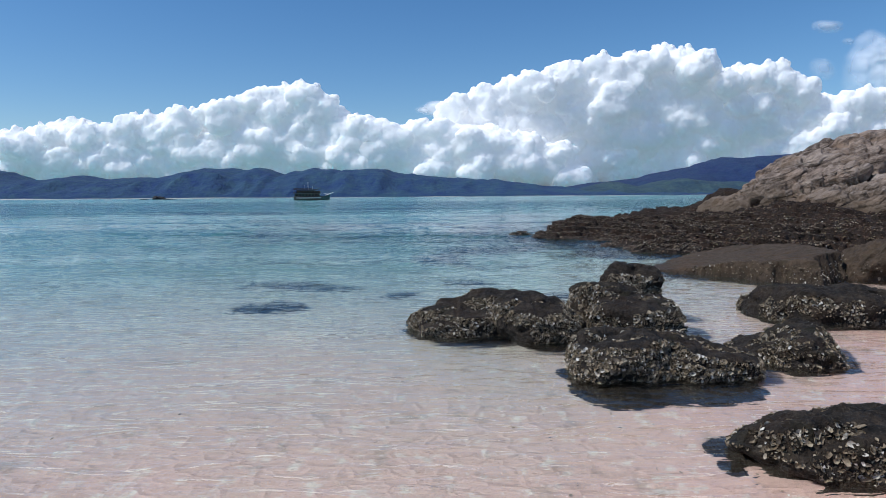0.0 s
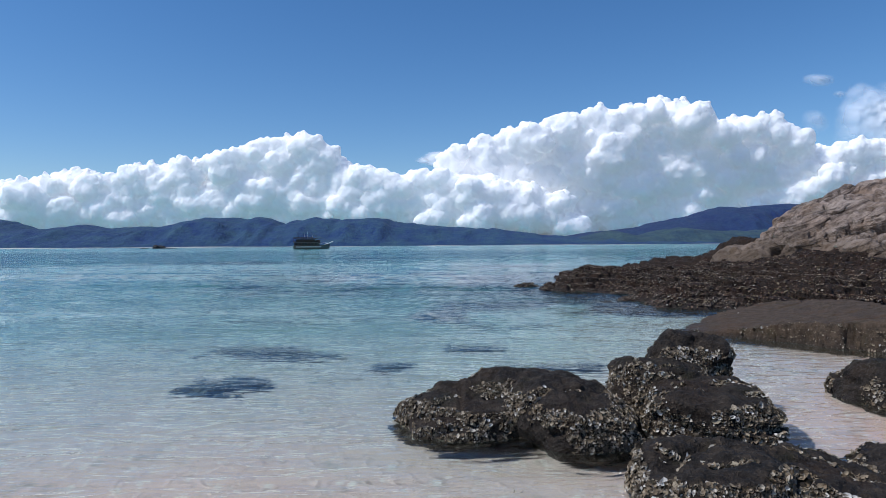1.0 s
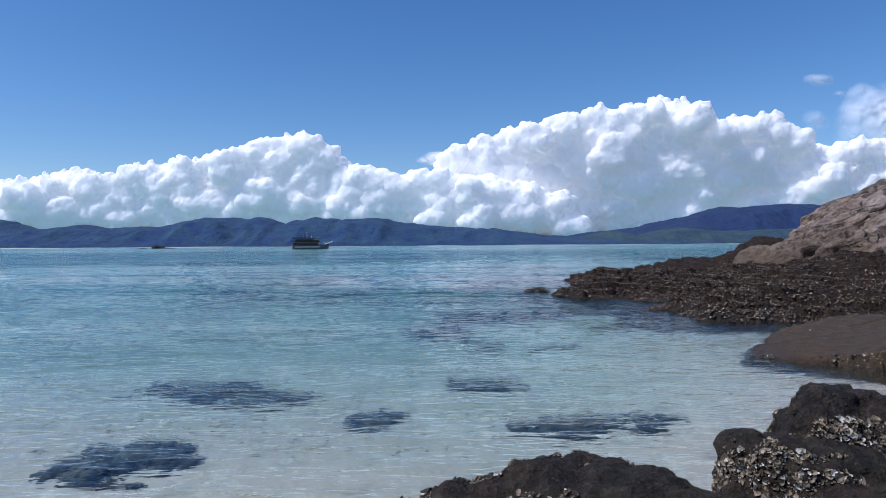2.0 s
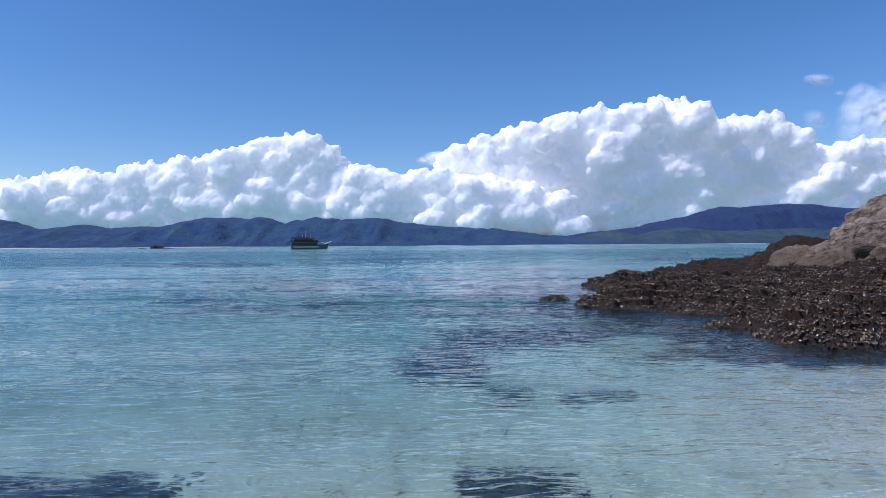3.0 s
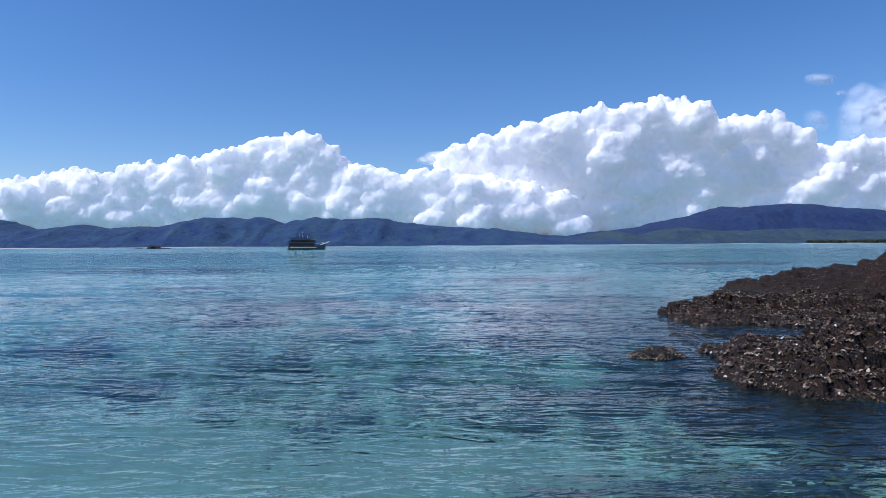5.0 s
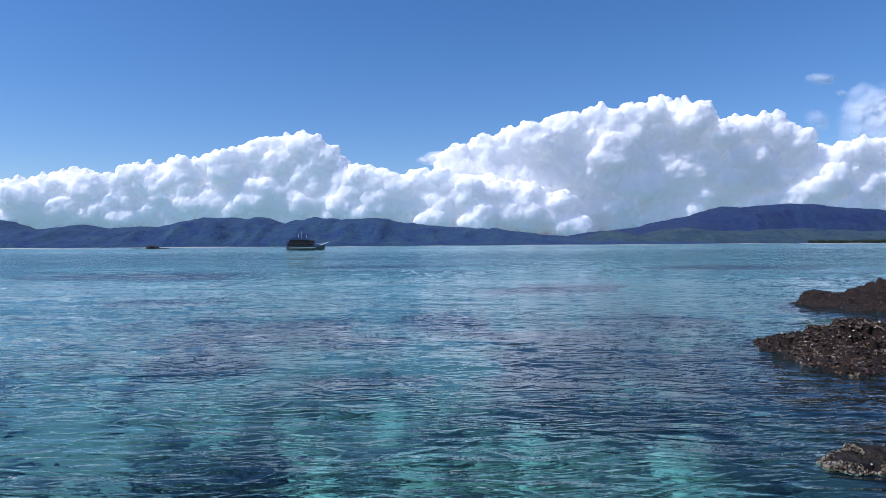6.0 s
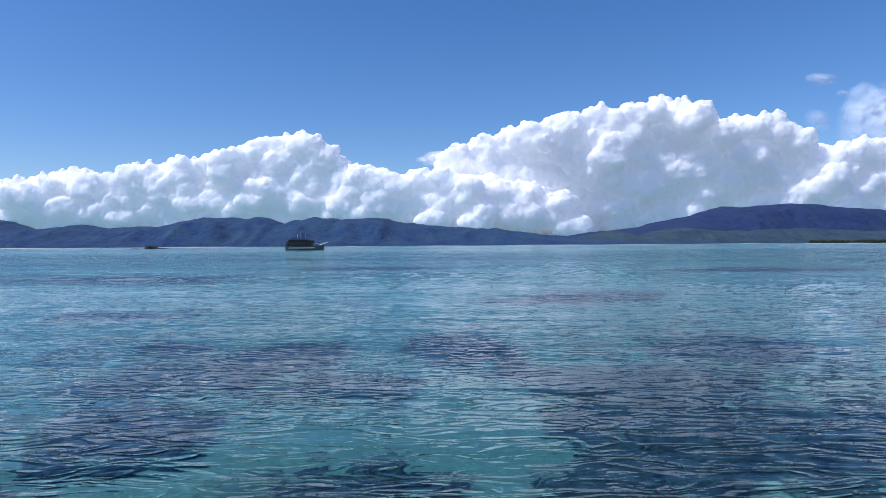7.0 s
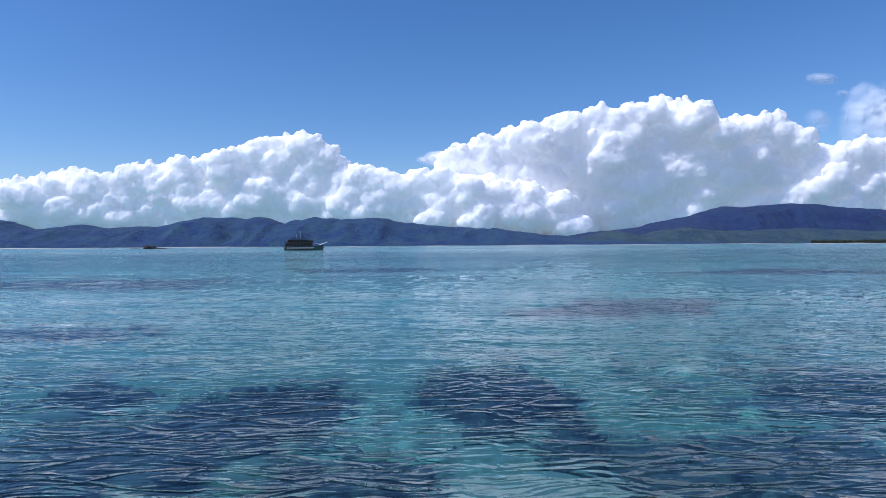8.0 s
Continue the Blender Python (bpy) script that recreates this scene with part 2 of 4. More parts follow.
def crust_material():
    n = Nodes("shelf_oyster_crust")
    base = n.ramp(n.island(), (0.0, (0.012, 0.008, 0.005)), (0.40, (0.050, 0.032, 0.020)), (0.68, (0.16, 0.115, 0.072)),
                  (0.88, (0.34, 0.28, 0.20)), (1.0, (0.62, 0.59, 0.53)))
    return n.finish(base, 0.6)


def dead_crust_material():
    n = Nodes("shelf_dead_crust")
    base = n.ramp(n.island(), (0.0, (0.010, 0.006, 0.004)), (0.38, (0.052, 0.026, 0.014)), (0.68, (0.115, 0.060, 0.030)), (0.86, (0.115, 0.092, 0.040)), (1.0, (0.25, 0.18, 0.115)))
    return n.finish(base, 0.5)


def reef_material():
    n = Nodes("coral_reef_rock")
    mid = n.noise(4.5, 5, 0.65)
    base = n.ramp(mid, (0.30, (0.006, 0.007, 0.011)), (0.50, (0.020, 0.020, 0.023)), (0.64, (0.080, 0.074, 0.060)), (0.78, (0.20, 0.185, 0.145)))
    base = n.mix(n.ramp(n.noise(1.7, 3), (0.55, 0.0), (0.7, 0.5)), base, (0.075, 0.055, 0.032))
    return n.finish(base, 0.9, n.bump(mid, 1.0, 0.08))


def rubble_material():
    n = Nodes("coral_rubble")
    base = n.ramp(n.island(), (0.0, (0.020, 0.020, 0.020)), (0.35, (0.075, 0.068, 0.052)), (0.70, (0.20, 0.18, 0.135)), (1.0, (0.48, 0.45, 0.37)))
    base = n.mix(n.ramp(n.noise(9, 4), (0.48, 0.0), (0.68, 0.4)), base, (0.05, 0.052, 0.038))
    return n.finish(base, 0.9, n.bump(n.noise(25, 4), 0.8, 0.03))


def forest_material(name, dark, light, scale=0.012):
    n = Nodes(name)
    wide, clump = n.noise(scale, 5, 0.6), n.noise(scale * 4.5, 4, 0.6)
    f = n.math("MULTIPLY", wide, 0.6)
    f = n.math("ADD", f, n.math("MULTIPLY", clump, 0.45))
    return n.finish(n.ramp(f, (0.38, dark), (0.69, light)), 1.0, n.bump(clump, 0.8, 14.0))


def cloud_material(name="cloud_droplets", thin=False):
    n = Nodes(name)
    if thin:
        n.link(n.attr("cover").outputs["Fac"], n.bsdf.inputs["Alpha"])
    b = n.finish((0.93, 0.93, 0.93), 1.0, Subsurface_Weight=0.0 if thin else 1.0, Subsurface_Scale=110.0)
    n.bsdf.inputs["Subsurface Radius"].default_value = (1, 1, 1)
    # slight glow added in place of sunlight scattered inside the cloud
    n.bsdf.inputs["Emission Color"].default_value = (1.0, 0.97, 0.94, 1)
    n.bsdf.inputs["Emission Strength"].default_value = 0.105
    n.bsdf.inputs["Specular IOR Level"].default_value = 0.0
    return b


M_SAND, M_WATER = sand_material(), water_material()
M_ROCK = basalt_material("dark_shore_rock", rust=0.35, tone=(0.52, 0.50, 0.46))
M_SLAB = basalt_material("brown_slab_rock", rust=0.5, pale=0.16, tone=(0.85, 0.76, 0.66))
M_SHELF = basalt_material("rock_shelf_crust", wet=0.22, rust=0.7, tone=(0.40, 0.28, 0.20), fleck=0.5)
M_GRANITE, M_SHELL, M_REEF, M_CLOUD = granite_material(), shell_material(), reef_material(), cloud_material()
M_WISP = cloud_material("thin_cloud", True)
M_RUBBLE = rubble_material()
M_FAR_PALE = plain("pale_far_ground", (0.46, 0.43, 0.39), 0.9, 0.3, 0.3)
M_WOOD = forest_material("dark_mangrove_leaves", (0.012, 0.026, 0.018), (0.045, 0.062, 0.030), 0.1)
# blue of distance haze is put into these three base colours
M_HILL = forest_material("haze_tinted_hillside", (0.006, 0.030, 0.118), (0.032, 0.082, 0.118))
M_FOOT = forest_material("haze_tinted_foothill_woods", (0.012, 0.038, 0.078), (0.046, 0.086, 0.088))
M_MOUNT = forest_material("haze_tinted_mountainside", (0.006, 0.020, 0.090), (0.018, 0.046, 0.100))


# ------------------------------------------------------------------ sea floor and beach
DEPTH_Y = (-60, -12, -3, 2, 5, 10, 15, 20, 30, 45, 80, 200, 600, 5000)
DEPTH_Z = (4.5, 1.6, 0.45, 0.0, -0.22, -0.56, -1.05, -1.6, -2.45, -3.2, -3.9, -4.6, -5.4, -6.5)


def bed_height(x, y):
    """Height of the sandy bottom: it shoals towards the rocks on the right-hand shore."""
    toward = y - 1.0 * np.clip(x - 1.5, 0, 9) * np.clip((60 - y) / 30, 0, 1)
    p = np.stack([x, y, 0 * x], -1)
    z = np.interp(toward, DEPTH_Y, DEPTH_Z)
    return z + 0.10 * fbm(p * 0.22, 3, seed=5) * np.clip(y / 15, 0.2, 1.5) + 0.012 * fbm(p * (1.2, 3.5, 1), 2, seed=9)


def build_bed():
    xs, ys = graded(-14, 16, 0.12, -4700, 4700, 1.22), graded(3, 52, 0.12, -60, 4900, 1.22)
    X, Y = np.meshgrid(xs, ys)
    x, y = X.ravel(), Y.ravel()
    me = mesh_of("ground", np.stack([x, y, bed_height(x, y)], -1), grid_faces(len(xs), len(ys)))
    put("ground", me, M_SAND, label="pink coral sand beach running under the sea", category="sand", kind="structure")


def build_water():
    xs, ys = graded(-22, 24, 0.16, -4700, 4700, 1.2), graded(3, 60, 0.065, -20, 4900, 1.035)
    X, Y = np.meshgrid(xs, ys)
    x, y = X.ravel(), Y.ravel()
    p = np.stack([x, y, 0 * x], -1)
    near = np.clip((200 - y) / 110, 0, 1) * np.clip((60 - np.abs(x)) / 30, 0, 1)
    bend = np.stack([x + 0.6 * vnoise(p * 0.4, 41), y + 0.16 * x + 0.5 * vnoise(p * 0.5 + 5, 42), 0 * x], -1)
    long_crest = 1 - np.abs(vnoise(bend * (0.45, 1.3, 1), 31)) ** 0.8
    short_crest = 1 - np.abs(vnoise(bend * (1.1, 3.2, 1) + 3, 33)) ** 0.8
    z = 0.030 * np.interp(y, (22, 36), (1.0, 1.25)) * (long_crest - 0.6) + 0.018 * (short_crest - 0.6) + 0.006 * vnoise(bend * (2.2, 5.5, 1) + 9, 32)
    z *= near * np.interp(y, (2, 12, 22, 36, 46), (0.35, 0.45, 0.65, 0.85, 0.85)) * np.clip(1 - 0.08 * (x - 1) * np.clip((48 - y) / 10, 0, 1), 0.45, 1)
    me = mesh_of("sea_water", np.stack([x, y, z], -1), grid_faces(len(xs), len(ys)))
    a = me.attributes.new("depth", "FLOAT", "POINT")
    a.data.foreach_set("value", np.clip(-bed_height(x, y), 0, 20).astype(np.float32))
    ob = put("sea_water", me, M_WATER, label="clear turquoise sea with small ripples", category="sea", kind="structure")
    ob.visible_shadow = False


# ------------------------------------------------------------------ shore rocks
def shell_shape(seed):
    """A small cupped oyster valve, lying in the plane z = 0."""
    r = np.random.RandomState(seed)
    k = 7
    a = np.arange(k) / k * 2 * np.pi
    rim = (0.75 + 0.4 * r.rand(k))
    v = [(0, 0, -0.05)]
    v += [(0.55 * c * np.cos(t), 0.42 * c * np.sin(t), 0.12) for t, c in zip(a, rim)]
    v += [(1.0 * c * np.cos(t), 0.72 * c * np.sin(t), 0.30 + 0.25 * r.rand()) for t, c in zip(a, rim)]
    f = []
    for i in range(k):
        j = (i + 1) % k
        f += [(0, 1 + i, 1 + j), (1 + i, 1 + k + i, 1 + k + j), (1 + i, 1 + k + j, 1 + j)]
    return np.array(v), np.array(f)


def chip_shape(seed):
    """A simple cupped chip of shell."""
    r = np.random.RandomState(seed + 50)
    k = 6
    a = np.arange(k) / k * 2 * np.pi
    v = [(0, 0, 0.0)] + [(1.1 * c * np.cos(t), 0.65 * c * np.sin(t), 0.35 * r.rand()) for t, c in zip(a, 0.6 + 0.6 * r.rand(k))]
    return np.array(v), np.array([(0, 1 + i, 1 + (i + 1) % k) for i in range(k)])


SHELLS = [shell_shape(s) for s in range(6)]
CHIPS = [chip_shape(s) for s in range(6)]
M_CRUST, M_DEAD = crust_material(), dead_crust_material()
M_OYSTER = shell_material("large_oyster_shell", True)
OYSTERS = [mesh_of("oyster", v, f, False) for v, f in SHELLS]
for oyster_mesh in OYSTERS:
    oyster_mesh.materials.append(M_OYSTER)


def oysters_on(parent, points, normals, size, seed):
    """Larger shells, each an object of its own on shared meshes."""
    r = random.Random(seed)
    for p, n in zip(points, normals):
        ob = new("oyster", r.choice(OYSTERS))
        ob.parent = parent
        lean = Vector(n) + Vector((r.gauss(0, 0.4), r.gauss(0, 0.4), r.gauss(0, 0.4)))
        turn = lean.to_track_quat("Z", "Y").to_matrix().to_4x4() @ pose(0, 0, 0, 0, 0, r.uniform(0, 360))
        ob.matrix_basis = Matrix.Translation(p) @ turn @ Matrix.Scale(size * r.uniform(0.8, 1.5), 4)


def shells_on(points, normals, size, seed, shapes=None):
    """Vertices and faces of shells stuck to a surface, one at each point."""
    r = np.random.RandomState(seed)
    count = len(points)
    pick = r.randint(6, size=count)
    n = normals + r.normal(0, 0.45, (count, 3))
    n /= np.linalg.norm(n, axis=1)[:, None] + 1e-9
    t = np.cross(n, r.normal(0, 1, (count, 3)))
    t /= np.linalg.norm(t, axis=1)[:, None] + 1e-9
    b = np.cross(n, t)
    s = size * (0.5 + 1.0 * r.rand(count) ** 2)
    vs, fs, base = [], [], 0
    for k, (v, f) in enumerate(shapes or SHELLS):
        m = np.flatnonzero(pick == k)
        local = sum(v[None, :, a, None] * axis[m, None, :] for a, axis in enumerate((t, b, n)))
        vs.append((points[m, None, :] + s[m, None, None] * local).reshape(-1, 3))
        fs.append((f[None] + (np.arange(len(m)) * len(v))[:, None, None]).reshape(-1, 3) + base)
        base += len(m) * len(v)
    return np.concatenate(vs), np.concatenate(fs)


def skin(v, f, voxel):
    """One closed surface round overlapping pieces: its vertices, quads and normals."""
    ob = new("skin", mesh_of("skin", v, f))
    wrap = ob.modifiers.new("wrap", "REMESH")
    wrap.mode, wrap.voxel_size = "VOXEL", voxel
    me = bpy.data.meshes.new_from_object(ob.evaluated_get(bpy.context.evaluated_depsgraph_get()))
    bpy.data.objects.remove(ob)
    co, no = np.empty(len(me.vertices) * 3, np.float32), np.empty(len(me.vertices) * 3, np.float32)
    me.vertices.foreach_get("co", co)
    me.vertices.foreach_get("normal", no)
    quads = np.empty(len(me.loops), np.int32)
    me.loops.foreach_get("vertex_index", quads)
    bpy.data.meshes.remove(me)
    return co.reshape(-1, 3).astype(float), quads.reshape(-1, 4), no.reshape(-1, 3).astype(float)


def lobe_mesh(c, r, turn, level, seed, cuts, rough, box):
    v, f = ICO[level]
    q = np.sign(v) * np.abs(v) ** box
    rs = np.random.RandomState(seed)
    for _ in range(cuts):
        n = rs.normal(0, 1, 3)
        n /= np.linalg.norm(n)
        d = 0.58 + 0.30 * rs.rand() + 0.9 * (0.76 - box)
        over = np.clip(q @ n - d, 0, None)
        q = q - 0.85 * over[:, None] * n
    q = q * r * (1.09 - 0.45 * (0.76 - box))
    a = radians(turn)
    q = q @ np.array([[np.cos(a), np.sin(a), 0], [-np.sin(a), np.cos(a), 0], [0, 0, 1]]) + c
    out = (q - c) / (np.array(r) ** 2)
    out /= np.linalg.norm(out, axis=1)[:, None] + 1e-9
    m = float(np.mean(r))
    d = (0.15 - 0.3 * (0.76 - box)) * m * fbm(q * (0.9 / m), 3, seed=seed)
    d -= 0.05 * rough * np.clip(fbm(q * (1.5, 2.4, 2.4), 2, 0.5, seed=seed + 5, ridged=True) - 0.75, 0, 1) * 3
    return q + out * d[:, None], f


def vertex_normals(v, f):
    n = np.cross(v[f[:, 1]] - v[f[:, 0]], v[f[:, 2]] - v[f[:, 0]])
    out = np.zeros_like(v)
    for k in range(f.shape[1]):
        np.add.at(out, f[:, k], n)
    return out / (np.linalg.norm(out, axis=1)[:, None] + 1e-12)


def boulder(lobes, label, seed, level=6, cuts=7, rough=1.0, material=None, shells=900, size=0.021, reach=0.42, name="boulder", band=2.4, singles=60, voxel=0.022, box=0.55):
    vs, fs, base = [], [], 0
    for k, (cx, cy, cz, rx, ry, rz, turn) in enumerate(lobes):
        v, f = lobe_mesh(np.array((cx, cy, cz)), (rx, ry, rz), turn, level, seed + 17 * k, cuts, rough, box)
        vs.append(v)
        fs.append(f + base)
        base += len(v)
    v, f, n = skin(np.concatenate(vs), np.concatenate(fs), voxel)
    d = 0.028 * rough * (fbm(v * 3.0, 4, 0.5, seed=seed + 3, ridged=True) - 0.8)
    d += 0.012 * rough * fbm(v * 15, 3, 0.6, seed=seed + 9)
    d -= 0.030 * rough * np.clip(0.10 - np.abs(vnoise(v * (1.1, 1.6, 2.2), seed + 12)), 0, 1) / 0.10
    v = v + n * d[:, None]
    ob = put(name, mesh_of(name, v, f), material or M_ROCK, label=label, category="rock", group="shore boulders")
    if shells:
        encrust(ob, v, n, seed, shells, size, reach, band, singles)
    return ob


def encrust(ob, v, n, seed, shells, size, reach, band, singles, level=0.85):
    """Oysters on the sides of a rock, thickest in a belt above the water."""
    patch = fbm(v * band, 3, seed=seed + 40)
    ok = (v[:, 2] > -0.02) & (v[:, 2] < reach + 0.16 * patch) & (patch > -0.6) & (n[:, 2] < level) & (n[:, 2] > -0.4)
    idx = np.flatnonzero(ok)
    rs = np.random.RandomState(seed)
    weight = np.clip(patch[idx] + 0.55, 0.04, 1.0) ** 1.5 * np.clip(1.5 - n[idx, 2], 0.2, 1)
    idx = rs.choice(idx, min(shells, len(idx)), replace=False, p=weight / weight.sum())
    sv, sf = shells_on(v[idx], n[idx], size, seed)
    put("oyster_crust", mesh_of("oyster_crust", sv, sf, False), M_SHELL, ob, "crust of pale broken oyster shells", kind="stuff")
    big = rs.choice(idx, min(singles, len(idx)), replace=False)
    oysters_on(ob, v[big], n[big], 0.030, seed)


def build_boulders():
    boulder([(0.66, 10.45, 0.0, 0.86, 0.82, 0.47, -14), (1.50, 10.15, 0.0, 0.66, 0.85, 0.47, 6), (0.16, 10.55, -0.05, 0.42, 0.60, 0.38, 10),
             (0.22, 10.4, -0.36, 0.58, 0.60, 0.20, 0)],
            "long dark boulder with oyster crust standing in the shallows", 3, 6, shells=9000, singles=220, size=0.018, box=0.68)
    boulder([(3.02, 11.30, 0.20, 0.50, 0.46, 0.60, 6), (2.62, 10.95, 0.06, 0.54, 0.55, 0.49, -6), (2.82, 10.05, 0.0, 0.64, 0.74, 0.44, -12)],
            "tall stepped dark boulder crusted with oysters", 11, 6, shells=9500, singles=240, size=0.018, reach=0.60, box=0.50)
    boulder([(2.16, 8.28, -0.04, 0.60, 0.68, 0.37, -8), (2.92, 8.25, -0.06, 0.52, 0.58, 0.36, 14), (2.42, 8.05, -0.33, 0.98, 0.86, 0.20, 0)],
            "low dark boulder thickly covered in pale oysters", 23, 6, shells=9000, singles=260, size=0.019, reach=0.36, box=0.56)
    boulder([(5.75, 10.95, 0.0, 0.95, 0.80, 0.46, 0)], "rounded wet boulder between sand channels", 31, 6, shells=1600, reach=0.3)
    boulder([(4.15, 8.75, -0.05, 0.66, 0.62, 0.38, 15)], "small rounded boulder stained with algae", 37, 6, shells=1500, reach=0.3, box=0.7)
    boulder([(3.15, 6.0, -0.03, 0.88, 0.58, 0.34, -12), (2.85, 6.0, -0.26, 0.72, 0.58, 0.18, 0)], "low wet boulder with brown algae near the beach", 41, 6, shells=1600, reach=0.26, box=0.6)
    boulder([(10.3, 15.3, 0.05, 1.5, 1.5, 0.72, 5)], "layered brown rock beside the slab", 59, 7, 7, 1.3, M_SLAB, 900, reach=0.3,
            name="layered_rock", voxel=0.03)
    boulder([(3.98, 31.40, -0.08, 0.42, 0.32, 0.24, 10), (3.66, 31.32, -0.10, 0.34, 0.24, 0.18, 0)], "small black rock just breaking the surface, crusted with shells", 61, 4,
            shells=900, size=0.022, reach=0.3, singles=40)
    boulder([(15.5, 52.1, -0.05, 0.55, 0.45, 0.32, 0)], "small black rock off the point", 67, 4, shells=0)


# outline of the flat slab, walked anticlockwise
SLAB = [(5.1, 16.9), (6.2, 15.6), (7.70, 14.05), (8.75, 15.1), (9.4, 18.0), (8.5, 20.0), (6.6, 19.2)]


def build_slab():
    """A tilted plate of rock: bare flat top, broken upright edge with oysters."""
    xs, ys = np.arange(4.6, 9.9, 0.028), np.arange(13.5, 20.6, 0.034)
    X, Y = np.meshgrid(xs, ys)
    x, y = X.ravel(), Y.ravel()
    p = np.stack([x, y, 0 * x], -1)
    d = np.full(len(x), 9.0)
    for (ax, ay), (bx, by) in zip(SLAB, SLAB[1:] + SLAB[:1]):
        long = math.hypot(bx - ax, by - ay)
        d = np.minimum(d, ((bx - ax) * (y - ay) - (by - ay) * (x - ax)) / long)
    d = d + 0.14 * fbm(p * 1.1, 4, 0.6, seed=53)
    top = 0.03 + 0.135 * (x - 5.1) - 0.060 * (y - 16.9) + 0.035 * fbm(p * 0.8, 4, 0.5, seed=54)
    top = top - 0.05 * np.clip(0.08 - np.abs(vnoise(p * (0.5, 1.1, 1), 55)), 0, 1) / 0.08
    side = -0.75 + 1.5 * np.clip((d + 0.16) / 0.34, 0, 1) ** 0.6
    k = 0.035
    z = -k * np.log(np.exp(-top / k) + np.exp(-side / k))
    v, f = np.stack([x, y, z], -1), grid_faces(len(xs), len(ys))
    n = vertex_normals(v, f)
    steep = np.clip(1.15 - n[:, 2], 0, 1)
    t = z / 0.13 + 0.7 * fbm(v * 1.3, 3, seed=56)
    out = 0.012 * fbm(v * 9, 4, 0.6, seed=57) + steep * (0.05 * fbm(v * 3.2, 4, 0.55, seed=58) - 0.07 * np.exp(-((t - np.round(t)) / 0.16) ** 2))
    v = v + n * out[:, None]
    keep = z[f].max(1) > -0.7
    slab = put("rock_slab", mesh_of("rock_slab", v, f[keep]), M_SLAB, label="flat tilted brown rock slab with an oyster-lined edge", category="rock", group="shore boulders")
    encrust(slab, v, vertex_normals(v, f), 53, 7500, 0.019, 0.40, 1.6, 60, 0.62)


# lobes of the low rock shelf: centre, half lengths, turn, height
SHELF = [
    (8.4, 30.2, 4.2, 3.3, 12, 0.62), (11.0, 23.6, 4.7, 3.0, 8, 0.72), (11.0, 38.0, 4.9, 2.7, 10, 0.55),
    (18.0, 47.8, 4.6, 3.8, 30, 1.0), (20.0, 32.0, 9.0, 10.0, 0, 1.6), (20.8, 46.0, 4.4, 4.4, 0, 2.3),
    (22.0, 52.0, 5.0, 4.0, 0, 1.0), (17.0, 22.8, 7.5, 4.4, 0, 1.1), (31.0, 24.0, 13.0, 7.0, 0, 1.6), (31, 45, 10, 12, 0, 2.2),
]
DOME = [(27.5, 37.5, 10.2, 9.0, 0, 5.1), (37.0, 38.0, 11.0, 12.0, 0, 5.8), (24.0, 30.5, 8.0, 5.5, -20, 2.6), (21.5, 38.5, 6.0, 7.0, 0, 2.0)]


def mounds(x, y, lobes, p, q1, seed, ragged, k=0.1):
    q = np.stack([x, y, 0 * x], -1)
    wob = ragged * fbm(q * 0.55, 4, 0.55, seed=seed)
    z = np.full(len(x), -3.0)
    for cx, cy, rx, ry, turn, h in lobes:
        a = radians(turn)
        u, w = (x - cx) * np.cos(a) + (y - cy) * np.sin(a), -(x - cx) * np.sin(a) + (y - cy) * np.cos(a)
        d = np.sqrt((u / rx) ** 2 + (w / ry) ** 2) + wob / min(rx, ry)
        zi = np.where(d < 1, h * np.clip(1 - np.clip(d, 0, 1) ** p, 0, 1) ** q1, -(d - 1) * min(rx, ry) * 2.0)
        m = np.maximum(z, zi)
        z = m + k * np.log(np.exp((z - m) / k) + np.exp((zi - m) / k))
    return z


